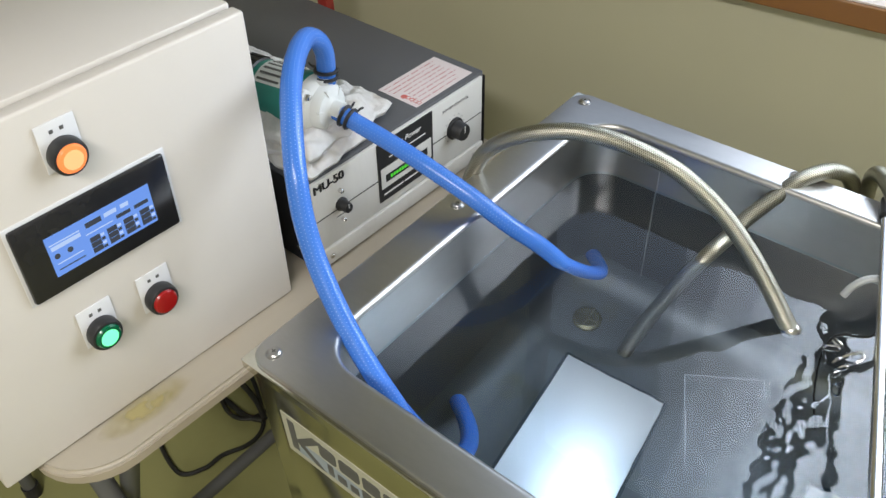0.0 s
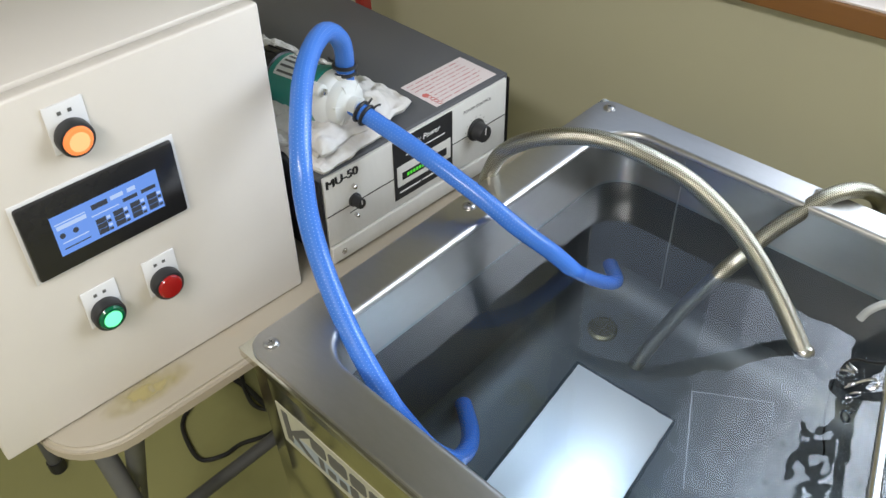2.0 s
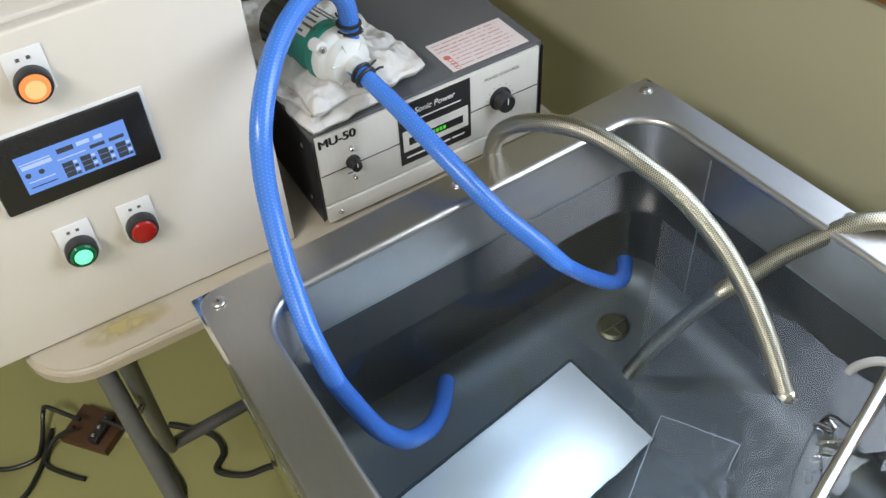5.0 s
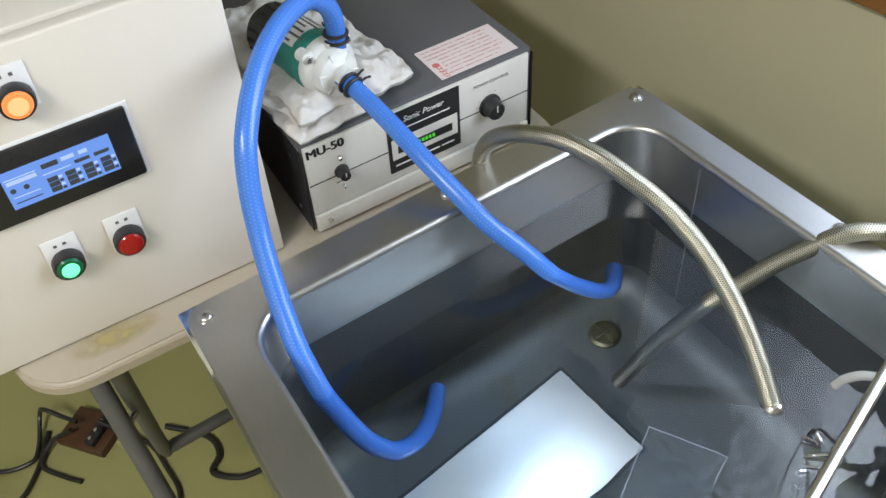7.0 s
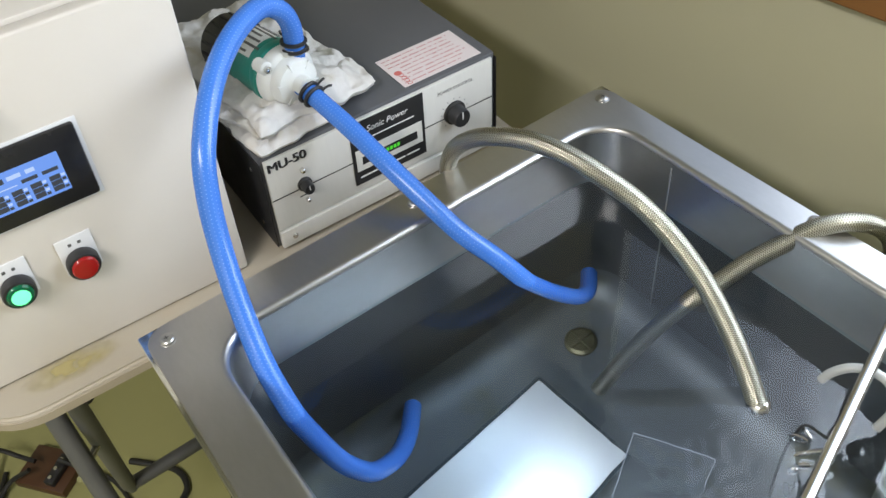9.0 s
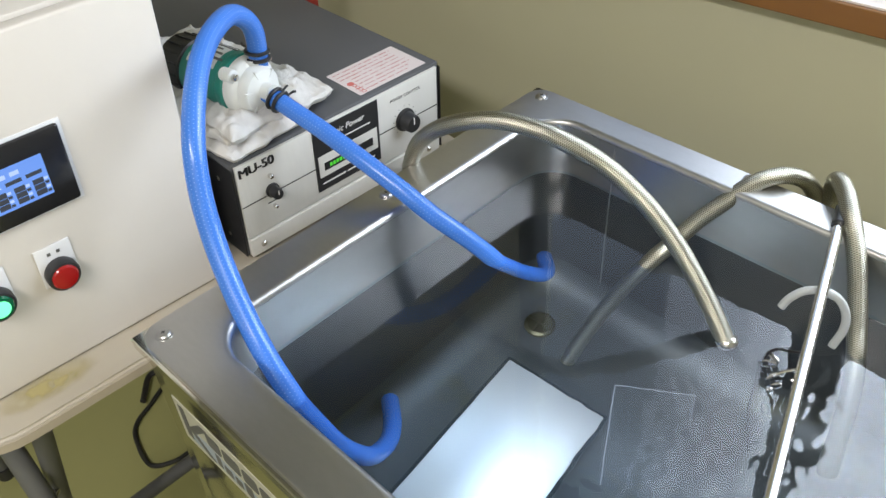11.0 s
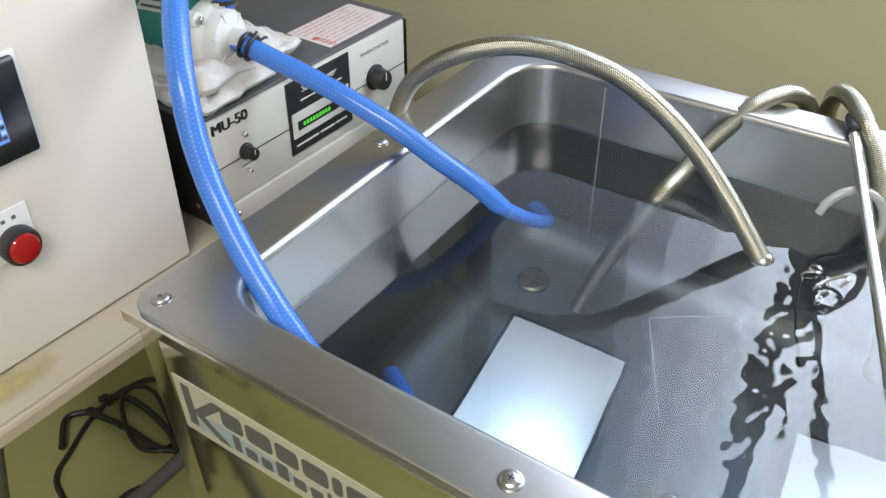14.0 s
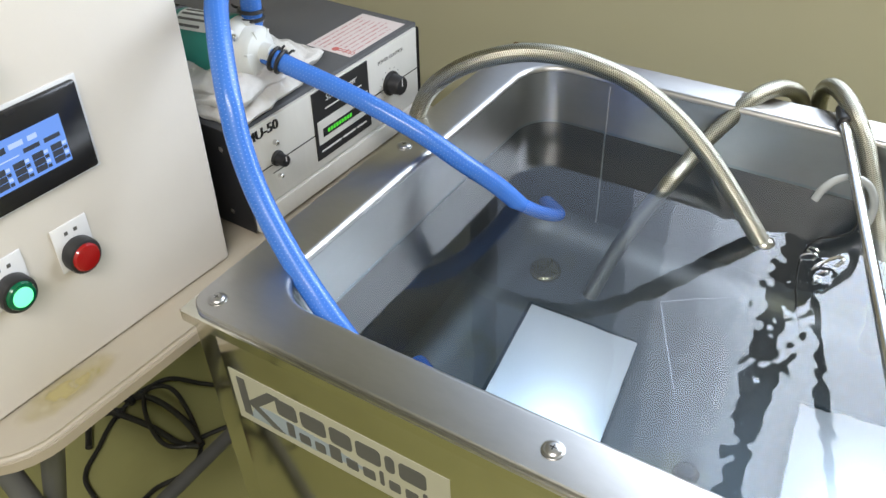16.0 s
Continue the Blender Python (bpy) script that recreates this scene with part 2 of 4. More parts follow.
def block(*spans, bevel=0.0, seg=2, bm=None):
    """Boxes (x0, x1, y0, y1, z0, z1) in one mesh, edges rounded."""
    bm = bm or bmesh.new()
    for x0, x1, y0, y1, z0, z1 in spans:
        v = bmesh.ops.create_cube(bm, size=1, matrix=Matrix.LocRotScale(((x0 + x1) / 2, (y0 + y1) / 2, (z0 + z1) / 2), None, (abs(x1 - x0), abs(y1 - y0), abs(z1 - z0))))["verts"]
        if bevel:
            es = list({e for q in v for e in q.link_edges})
            bmesh.ops.bevel(bm, geom=es, offset=bevel, segments=seg, profile=0.5, affect="EDGES")
    return bm


def lathe(profile, m=Matrix(), n=28, bm=None):
    """A turned shape: (radius, height) pairs round the z axis of m, closed at both ends."""
    bm = bm or bmesh.new()
    rings = [[bm.verts.new(m @ Vector((r * math.cos(a), r * math.sin(a), h))) for a in [2 * math.pi * i / n for i in range(n)]] for r, h in profile]
    for a, b in zip(rings, rings[1:]):
        for i in range(n):
            bm.faces.new((a[i], a[(i + 1) % n], b[(i + 1) % n], b[i]))
    bm.faces.new(rings[0][::-1])
    bm.faces.new(rings[-1])
    return bm


def spline(points, steps=8):
    P = [Vector(p) for p in points]
    P = [2 * P[0] - P[1]] + P + [2 * P[-1] - P[-2]]
    out = []
    for i in range(1, len(P) - 2):
        a, b, c, d = P[i - 1:i + 3]
        for k in range(steps):
            t = k / steps
            out.append(0.5 * (2 * b + (c - a) * t + (2 * a - 5 * b + 4 * c - d) * t * t + (3 * b - a - 3 * c + d) * t ** 3))
    return out + [P[-2]]


def tube(points, r, n=16, steps=8, hollow=0.0, smooth_path=True, bm=None):
    """A round hose along a smooth line, with u in metres along it and v round it; hollow: the depth of its open mouth."""
    path = spline(points, steps) if smooth_path else [Vector(p) for p in points]
    bm = bm or bmesh.new()
    uv = bm.loops.layers.uv.verify()
    t0 = (path[1] - path[0]).normalized()
    side = t0.orthogonal().normalized()
    rings, s = [], 0.0
    for i, p in enumerate(path):
        t = (path[min(i + 1, len(path) - 1)] - path[max(i - 1, 0)]).normalized()
        side = (side - t * side.dot(t)).normalized()
        up = t.cross(side)
        if i:
            s += (p - path[i - 1]).length
        rings.append(([bm.verts.new(p + r * (math.cos(a) * side + math.sin(a) * up)) for a in [2 * math.pi * k / n for k in range(n)]], s, p, t))
    for (a, sa, _, _), (b, sb, _, _) in zip(rings, rings[1:]):
        for k in range(n):
            f = bm.faces.new((a[k], a[(k + 1) % n], b[(k + 1) % n], b[k]))
            for lp, q in zip(f.loops, ((sa, k / n), (sa, (k + 1) / n), (sb, (k + 1) / n), (sb, k / n))):
                lp[uv].uv = q
    bm.faces.new(rings[0][0][::-1])
    last, _, p, t = rings[-1]
    if hollow:
        inner = [bm.verts.new(p + (v.co - p) * 0.72) for v in last]
        deep = [bm.verts.new(p + (v.co - p) * 0.70 - t * hollow) for v in last]
        for a, b in ((last, inner), (inner, deep)):
            for k in range(n):
                bm.faces.new((a[k], a[(k + 1) % n], b[(k + 1) % n], b[k]))
        bm.faces.new(deep)
    else:
        bm.faces.new(last)
    return bm


def rounded(x0, x1, y0, y1, r, z, n=8):
    out = []
    for cx, cy, a0 in ((x1 - r, y1 - r, 0), (x0 + r, y1 - r, 90), (x0 + r, y0 + r, 180), (x1 - r, y0 + r, 270)):
        for k in range(n + 1):
            a = radians(a0 + 90 * k / n)
            out.append(Vector((cx + r * math.cos(a), cy + r * math.sin(a), z)))
    return out


def loft(loops, close_first=False, close_last=False):
    bm = bmesh.new()
    rings = [[bm.verts.new(p) for p in loop] for loop in loops]
    for a, b in zip(rings, rings[1:]):
        for k in range(len(a)):
            bm.faces.new((a[k], a[(k + 1) % len(a)], b[(k + 1) % len(a)], b[k]))
    if close_first:
        bm.faces.new(rings[0][::-1])
    if close_last:
        bm.faces.new(rings[-1])
    bmesh.ops.recalc_face_normals(bm, faces=bm.faces)
    return bm


def text_mesh(name, words, size, m, material, parent, bold=0.0, extrude=0.0002):
    cu = bpy.data.curves.new(name, "FONT")
    cu.body, cu.size, cu.extrude, cu.offset = words, size, extrude, bold
    tmp = bpy.data.objects.new(name, cu)
    scene.collection.objects.link(tmp)
    me = bpy.data.meshes.new_from_object(tmp.evaluated_get(bpy.context.evaluated_depsgraph_get()))
    bpy.data.objects.remove(tmp)
    me.transform(m)
    me.materials.clear()
    me.materials.append(material)
    ob = new(name, me)
    ob.parent = parent
    return ob


def shear_to_view(ob, lean_x, lean_y):
    """Shears a box to fit the camera's view: x and y drift with height."""
    m = Matrix(((1, 0, lean_x, 0), (0, 1, lean_y, 0), (0, 0, 1, 0), (0, 0, 0, 1)))
    for child in ob.children_recursive:
        if child.type == "MESH":
            child.data.transform(m)


FACE_X = Matrix(((0, 0, 1, 0), (1, 0, 0, 0), (0, 1, 0, 0), (0, 0, 0, 1)))      # lays x, y, z of a plan onto y, z, x of a face that looks along x

# ---------------------------------------------------------------- the room
RX0, RX1, RY0, WALL_Y, RZ1 = -1.9, 2.3, -2.6, 0.035, 2.45
WX0, WX1, WZ0, WZ1 = -0.20, 1.30, 0.897, 1.95


def setting(name, bm, material, label, category, smooth=False):
    ob = part(name, bm, material, None, label, smooth)
    ob.matrix_world = ROOM
    return tagged(ob, "", category, "", "structure")


setting("floor", block((RX0, RX1, RY0, WALL_Y + 0.1, -0.08, 0)), FLOOR, "olive-yellow vinyl floor with faint scuffs", "floor")
setting("wall_north", block((RX0, WX0, WALL_Y, WALL_Y + 0.14, 0, RZ1), (WX1, RX1, WALL_Y, WALL_Y + 0.14, 0, RZ1), (WX0, WX1, WALL_Y, WALL_Y + 0.14, 0, WZ0 - 0.028), (WX0, WX1, WALL_Y, WALL_Y + 0.14, WZ1, RZ1)), WALL, "plain olive-beige painted wall with a window", "wall")
setting("wall_west", block((RX0 - 0.12, RX0, RY0, WALL_Y + 0.14, 0, RZ1)), PLASTER, "plain olive-beige painted side wall", "wall")
setting("wall_east", block((RX1, RX1 + 0.12, RY0, WALL_Y + 0.14, 0, RZ1)), PLASTER, "plain olive-beige painted side wall", "wall")
setting("wall_south", block((RX0 - 0.12, RX1 + 0.12, RY0 - 0.12, RY0, 0, RZ1)), PLASTER, "plain olive-beige painted rear wall", "wall")
setting("ceiling", block((RX0 - 0.12, RX1 + 0.12, RY0 - 0.12, WALL_Y + 0.14, RZ1, RZ1 + 0.1)), CEILING, "plain off-white ceiling", "ceiling")
setting("window_sill", block((-0.75, 2.25, 0.0, WALL_Y + 0.10, WZ0 - 0.030, WZ0), bevel=0.002), WOOD, "brown varnished wooden window sill board", "window sill")
setting("sill_covering", block((-0.74, 2.24, 0.003, WALL_Y + 0.09, WZ0 + 0.0005, WZ0 + 0.003)), surf("pale_sill_top", (0.66, 0.58, 0.52), (0.74, 0.66, 0.60), 10, 0.4), "pale pinkish laminate on top of the sill", "sill top")

window = tagged(new("window_1"), "wide window with dark aluminium frame", "window", "", "structure")
window.matrix_world = ROOM
wy0, wy1 = WALL_Y + 0.02, WALL_Y + 0.06
part("window_frame", block((WX0, WX1, wy0, wy1, WZ0, WZ0 + 0.04), (WX0, WX1, wy0, wy1, WZ1 - 0.04, WZ1), (WX0, WX0 + 0.04, wy0, wy1, WZ0 + 0.04, WZ1 - 0.04), (WX1 - 0.04, WX1, wy0, wy1, WZ0 + 0.04, WZ1 - 0.04)), FRAME, window, smooth=False)
for x in (0.38, 0.86):
    part("mullion", block((x - 0.025, x + 0.025, wy0, wy1, WZ0 + 0.04, WZ1 - 0.04)), FRAME, window, smooth=False)

# unseen housing, made up to go with the added fill light
fill_light_fitting = thing("fill_light_fitting", pose(0.9, -1.2, 2.33), "white fitting added for the fill light, out of view", "ceiling light")
part("housing", block((-0.65, 0.65, -0.16, 0.16, 0.0, 0.075), bevel=0.004), PLATE, fill_light_fitting)

# ---------------------------------------------------------------- the folding table
TABLE = pose(-0.042, 0.02, 0.646, 0, 0, -2.5)       # far from its front end; local y along its long edge
table = thing("folding_table", TABLE, "beige laminate folding table with grey tubular legs", "table")
top = loft([rounded(-0.72, -0.012, -0.187, 0.508, 0.070, z) for z in (-0.016, 0.0)], True, True)
bmesh.ops.bevel(top, geom=[e for e in top.edges if all(abs(v.co.z) < 1e-6 for v in e.verts)], offset=0.004, segments=3, affect="EDGES")
part("tabletop", top, LAMINATE, table)
part("edging", loft([rounded(-0.7215, -0.0105, -0.1885, 0.5095, 0.0715, z) for z in (-0.0155, -0.005)] , True, True), EDGING, table)
stain = bmesh.new()
ring = [stain.verts.new((-0.040 + 0.030 * math.cos(a), -0.080 + 0.062 * math.sin(a), 0.0006)) for a in [2 * math.pi * i / 28 for i in range(28)]]
stain.faces.new(ring)
part("stain", stain, STAIN, table, "yellow stain on the laminate")
TO_TABLE = TABLE.inverted()


def table_tube(name, points, r, material=LEG):
    return part(name, tube([TO_TABLE @ Vector(p) for p in points], r, 14, 2), material, table)


for y0, y1 in ((-0.110, -0.119), (0.440, 0.449)):
    table_tube("leg", [(-0.220, y0, 0.618), (0.030, y1, -0.020)], 0.0125)
    part("foot", lathe([(0.015, 0), (0.016, 0.004), (0.0155, 0.028)], TO_TABLE @ pose(0.031, y1, -0.045)), BLACK, table)
    table_tube("leg", [(-0.640, y0, 0.618), (-0.690, y1, -0.020)], 0.0125)
    part("foot", lathe([(0.015, 0), (0.016, 0.004), (0.0155, 0.028)], TO_TABLE @ pose(-0.690, y1, -0.045)), BLACK, table)
    s0 = 1 if y0 < 0 else -1
    table_tube("fold_strut", [(-0.113, y0 + 0.032 * s0, 0.615), (-0.198, y0 + 0.020 * s0, 0.400), (-0.282, y0 + 0.008 * s0, 0.178), (-0.286, y0 + 0.014 * s0, 0.168)], 0.0115)
    table_tube("strut_pin", [(-0.142, y0 - 0.016 * s0, 0.420), (-0.196, y0 + 0.022 * s0, 0.408)], 0.0055, CHROME)
    part("apron", block((-0.69, -0.060, y0 - 0.038, y0 - 0.002, -0.031, -0.016)), LEG, table, smooth=False)
table_tube("strut_bar", [(-0.286, -0.100, 0.168), (-0.286, 0.428, 0.168)], 0.0110)

# ---------------------------------------------------------------- the control cabinet
CAB = pose(-0.099, 0.1485, 0.6465, 0, 0, -3)
cabinet = thing("control_cabinet", CAB, "cream enamelled steel control cabinet on the table", "control cabinet")
part("body", block((-0.215, -0.020, -0.345, -0.001, 0, 0.342), bevel=0.003), CREAM, cabinet)
door = part("door", block((-0.017, 0.0, -0.346, 0.0, 0.001, 0.339), bevel=0.003, seg=3), CREAM, cabinet)
part("gasket", block((-0.020, -0.017, -0.338, -0.008, 0.008, 0.333)), BLACK, cabinet, smooth=False)
for z in (0.05, 0.29):
    part("hinge", lathe([(0.004, 0), (0.004, 0.04)], pose(-0.012, -0.350, z), 12), CREAM, cabinet)

hmi = part("touch_panel", block((0.0002, 0.0065, -0.2595, -0.1130, 0.1735, 0.2505), bevel=0.003), GLOSSY_BLACK, cabinet, "glossy black touch panel with a blue lit display")
part("backing_rim", block((-0.0002, 0.0015, -0.2620, -0.1095, 0.1705, 0.2530), bevel=0.0006), PLATE, hmi)
SY0, SY1, SZ0, SZ1 = -0.2350, -0.1350, 0.1905, 0.2310
part("screen", block((0.0064, 0.0070, SY0, SY1, SZ0, SZ1)), LCD, hmi, smooth=False)
for k in range(4):
    y = SY0 + 0.036 + k * 0.0165
    for j in range(3):
        part("data_field", block((0.0070, 0.0073, y, y + 0.0095, SZ0 + 0.0030 + j * 0.0056, SZ0 + 0.0080 + j * 0.0056)), LCD_DARK, hmi, smooth=False)
    for j in range(4):
        part("readout", block((0.0070, 0.0073, y + 0.0100, y + 0.0135, SZ0 + 0.003 + j * 0.0042, SZ0 + 0.0056 + j * 0.0042)), LCD_LINE if j % 2 else LCD_DARK, hmi, smooth=False)
for y0, y1, z0, z1, m in ((0.002, 0.030, 0.0315, 0.0325, LCD_LINE), (0.003, 0.030, 0.026, 0.030, LCD_LINE), (0.036, 0.051, 0.030, 0.035, LCD_DARK), (0.054, 0.066, 0.031, 0.035, LCD_LINE), (0.070, 0.078, 0.031, 0.035, LCD_LINE),
                          (0.064, 0.078, 0.0235, 0.027, LCD_DARK), (0.082, 0.096, 0.0235, 0.027, LCD_DARK), (0.004, 0.028, 0.0055, 0.0065, LCD_DARK), (0.004, 0.028, 0.0115, 0.0125, LCD_LINE), (0.034, 0.060, 0.0235, 0.0245, LCD_LINE)):
    part("screen_mark", block((0.0070, 0.0073, SY0 + y0, SY0 + y1, SZ0 + z0, SZ0 + z1)), m, hmi, smooth=False)
for y in (0.006, 0.018):
    part("screen_dial", lathe([(0.0026, 0), (0.0026, 0.0004)], Matrix.Translation((0.0070, SY0 + y, SZ0 + 0.0195)) @ FACE_X, 12), LCD_DARK, hmi)


def push_button(y, z, lens, core, label):
    at = Matrix.Translation((0, y, z)) @ FACE_X
    b = part("push_button", lathe([(0.0150, 0.002), (0.0158, 0.004), (0.0158, 0.0125), (0.0148, 0.0145), (0.0128, 0.015), (0.0128, 0.0115)], at, 32), BLACK, cabinet, label)
    part("legend_plate", block((0.0002, 0.0022, y - 0.0172, y + 0.0172, z - 0.013, z + 0.0300), bevel=0.0008), PLATE, b)
    for k in (-1, 1):
        part("legend_mark", block((0.0022, 0.0025, y + k * 0.0045 - 0.0017, y + k * 0.0045 + 0.0017, z + 0.0200, z + 0.0232)), GREY_INK, b, smooth=False)
    part("lens", lathe([(0.0126, 0.0115), (0.0126, 0.0155), (0.0112, 0.0175), (0.0078, 0.0182)], at, 28), lens, b)
    if core:
        part("lamp_core", lathe([(0.0088, 0.0176), (0.0085, 0.0183), (0.004, 0.0188)], at, 24), core, b)


push_button(-0.1930, 0.2920, AMBER, AMBER_CORE, "lit amber indicator in a black bezel")
push_button(-0.1540, 0.1080, RED_LENS, None, "unlit red push button in a black bezel")
push_button(-0.2155, 0.1098, GREEN_LENS, GREEN_CORE, "lit green push button in a black bezel")
shear_to_view(cabinet, -0.025, 0.058)

# ---------------------------------------------------------------- the generator
GEN = pose(-0.0960, 0.1875, 0.6465, 0, 0, -2.0)
gen = thing("ultrasonic_generator", GEN, "charcoal ultrasonic generator with a light grey front", "generator")
GW, GH, GD = 0.3055, 0.128, 0.56
part("case", block((-GD, -0.002, 0.0, GW, 0.006, GH), bevel=0.0015), CASE, gen)
for a, b in ((-0.001, 0.0), (GW, GW + 0.001)):
    part("side_panel", block((-GD + 0.004, 0.001, a, b, 0.008, GH - 0.006)), BLACK, gen, "black side panel", smooth=False)
part("front_panel", block((-0.002, 0.002, 0.004, GW - 0.006, 0.030, GH - 0.004), bevel=0.0006), PANEL, gen)
part("bottom_strip", block((-0.002, 0.005, 0.004, GW - 0.006, 0.006, 0.0285), bevel=0.0012), PANEL, gen)
for a, b in ((0.004, 0.1050), (0.2015, GW - 0.006)):
    part("panel_groove", block((0.0019, 0.0024, a, b, 0.0720, 0.0732)), INK, gen, smooth=False)
plate = part("display_plate", block((0.002, 0.0032, 0.1050, 0.2015, 0.0405, 0.1215)), BLACK, gen, "black display plate with white window", smooth=False)
part("display_window", block((0.0032, 0.0038, 0.1090, 0.1975, 0.0585, 0.0865)), PANEL, plate, smooth=False)
part("meter_slot", block((0.0038, 0.0043, 0.1165, 0.1900, 0.0660, 0.0760)), BLACK, plate, smooth=False)
for k in range(9):
    part("led", block((0.0043, 0.0047, 0.124 + k * 0.0048, 0.1272 + k * 0.0048, 0.0690, 0.0733)), LED_GREEN, plate, smooth=False)
for y0, y1, z0, z1 in ((0.124, 0.188, 0.0965, 0.0980), (0.112, 0.146, 0.0485, 0.0505), (0.149, 0.172, 0.0485, 0.0505), (0.175, 0.192, 0.0485, 0.0505)):
    part("plate_lettering", block((0.0032, 0.0035, y0, y1, z0, z1)), WHITE_INK, plate, smooth=False)
text_mesh("plate_title", "Sonic Power", 0.0105, Matrix.Translation((0.0034, 0.1260, 0.1055)) @ FACE_X @ Matrix(((1, 0.22, 0, 0), (0, 1, 0, 0), (0, 0, 1, 0), (0, 0, 0, 1))), WHITE_INK, plate)
for k in range(3):
    text_mesh("model_lettering", "MU-50", 0.0150, Matrix.Translation((0.0021 + 0.0003 * k, 0.0055 + 0.0006 * k, 0.1095)) @ FACE_X @ Matrix.Diagonal((1.10, 1, 1, 1)), INK, gen)
text_mesh("knob_lettering", "POWER CONTROL", 0.0058, Matrix.Translation((0.0021, 0.222, 0.1065)) @ FACE_X, GREY_INK, gen)


def knob(y, z, r, h):
    k = part("knob", lathe([(r * 1.25, 0.002), (r * 1.25, 0.0045), (r, 0.0055), (r * 0.94, h - 0.0015), (r * 0.85, h)], Matrix.Translation((0, y, z)) @ FACE_X, 32), BLACK, gen, "black control knob")
    part("pointer", block((h - 0.0002, h + 0.0004, y - 0.0006, y + 0.0006, z, z + r * 0.8)), WHITE_INK, k, smooth=False)


knob(0.2440, 0.0755, 0.0118, 0.020)
knob(0.0440, 0.0770, 0.0068, 0.016)
for k in range(11):
    a = radians(225 - 27 * k)
    part("scale_mark", block((0.002, 0.0023, 0.2440 + 0.0185 * math.cos(a) - 0.0005, 0.2440 + 0.0185 * math.cos(a) + 0.0005, 0.0755 + 0.0185 * math.sin(a) - 0.0005, 0.0755 + 0.0185 * math.sin(a) + 0.0005)), GREY_INK, gen, smooth=False)
for y, z, r in ((0.044, 0.0960, 0.0028), (0.044, 0.0560, 0.0024), (0.020, 0.0175, 0.0035), (GW - 0.026, 0.0175, 0.0035)):
    part("panel_screw", lathe([(r, 0.002), (r, 0.0065), (r * 0.6, 0.0078)], Matrix.Translation((0, y, z)) @ FACE_X, 14), CHROME, gen)
part("knob_caption", block((0.002, 0.0022, 0.036, 0.052, 0.0615, 0.0630)), GREY_INK, gen, smooth=False)
for x in (-0.03, -0.30):
    for z in (0.025, 0.10):
        part("side_screw", lathe([(0.0032, 0.0), (0.0032, 0.0018), (0.0018, 0.0026)], pose(x, 0.0005, z, 90), 12), CHROME, gen)
for x in (-0.03, -0.38):
    for y in (0.03, GW - 0.03):
        part("foot", lathe([(0.010, 0.0), (0.011, 0.006)], pose(x, y, 0), 14), BLACK, gen)
shear_to_view(gen, -0.020, 0.058)

label = thing("warning_label", GEN @ pose(-0.0445, 0.2470, GH + 0.0003), "white and pink warning label on the generator", "label")
part("sheet", block((-0.0330, 0.0330, -0.0525, 0.0525, 0, 0.0004)), PAPER, label, smooth=False)
part("warning_dot", lathe([(0.0045, 0.0004), (0.0045, 0.0007)], pose(0.004, -0.044, 0), 16), RED_INK, label)
random.seed(4)
for k in range(8):
    x = -0.027 + k * 0.0075
    y0 = -0.036 if 2 < k < 6 else -0.048
    words, yw, stop = [], y0, 0.046 - random.random() * 0.016
    while yw < stop:
        step = random.uniform(0.004, 0.015)
        words.append((x, x + random.uniform(0.0010, 0.0022), yw, min(yw + step, stop), 0.0004, 0.0006))
        yw += step + random.uniform(0.0010, 0.0035)
    part("text_line", block(*words), surf("pink_print", (0.45, 0.20, 0.20), (0.58, 0.36, 0.35), 400, 0.5) if k == 0 else bpy.data.materials["pink_print"], label, smooth=False)
for k in range(4):
    part("pictogram", tube([(0.010 + k * 0.0062 + 0.0028 * math.cos(a), -0.043 + 0.0028 * math.sin(a), 0.0006) for a in [2 * math.pi * i / 12 for i in range(13)]], 0.0004, 5, 1), RED_INK, label)

# ---------------------------------------------------------------- towel and pump
GTOP = 0.6465 + 0.128


def cloth(name, m, w, d, h, seed, label):
    """A folded cloth: a thick slab whose edges are rolled folds, with creases and pulled corners."""
    bm = bmesh.new()
    nx, ny = 90, 70
    grid = {}
    for side in (1, 0):
        for i in range(nx + 1):
            for j in range(ny + 1):
                u, v = 2 * i / nx - 1, 2 * j / ny - 1
                edge = max(abs(u), abs(v))
                if side == 0 and edge == 1:
                    grid[0, i, j] = grid[1, i, j]
                    continue
                x, y = u * w / 2, v * d / 2
                x += 0.010 * noise.noise(Vector((y * 18, seed, 2))) + 0.004 * noise.noise(Vector((y * 60, seed, 7)))
                y += 0.010 * noise.noise(Vector((x * 18, 5, seed))) + 0.004 * noise.noise(Vector((x * 60, 9, seed)))
                fall = max(0.0, 1 - edge ** 9) ** 0.5
                crease = sum(0.0085 / k * (1 - min(1, 3.0 * abs(noise.noise(Vector((x * 13 * k + seed + y * 9 * k, y * 15 * k - x * 5 * k, seed * k)))))) for k in (1, 2, 4)) + 0.0012 * noise.noise(Vector((x * 260, y * 260, seed)))
                lump = 0.010 * noise.noise(Vector((x * 24, y * 24, seed))) + 0.005 * noise.noise(Vector((x * 70, y * 50, seed + 4)))
                if side:
                    z = h * 0.45 + fall * (h * 0.55 + lump - crease)
                else:
                    z = h * 0.45 * (1 - fall)
                grid[side, i, j] = bm.verts.new((x, y, max(z, 0)))
    for side in (0, 1):
        for i in range(nx):
            for j in range(ny):
                q = [grid[side, i, j], grid[side, i + 1, j], grid[side, i + 1, j + 1], grid[side, i, j + 1]]
                bm.faces.new(q if side else q[::-1])
    ob = part(name, bm, CLOTH, None, label)
    ob.matrix_world = m
    return tagged(ob, "", "towel")


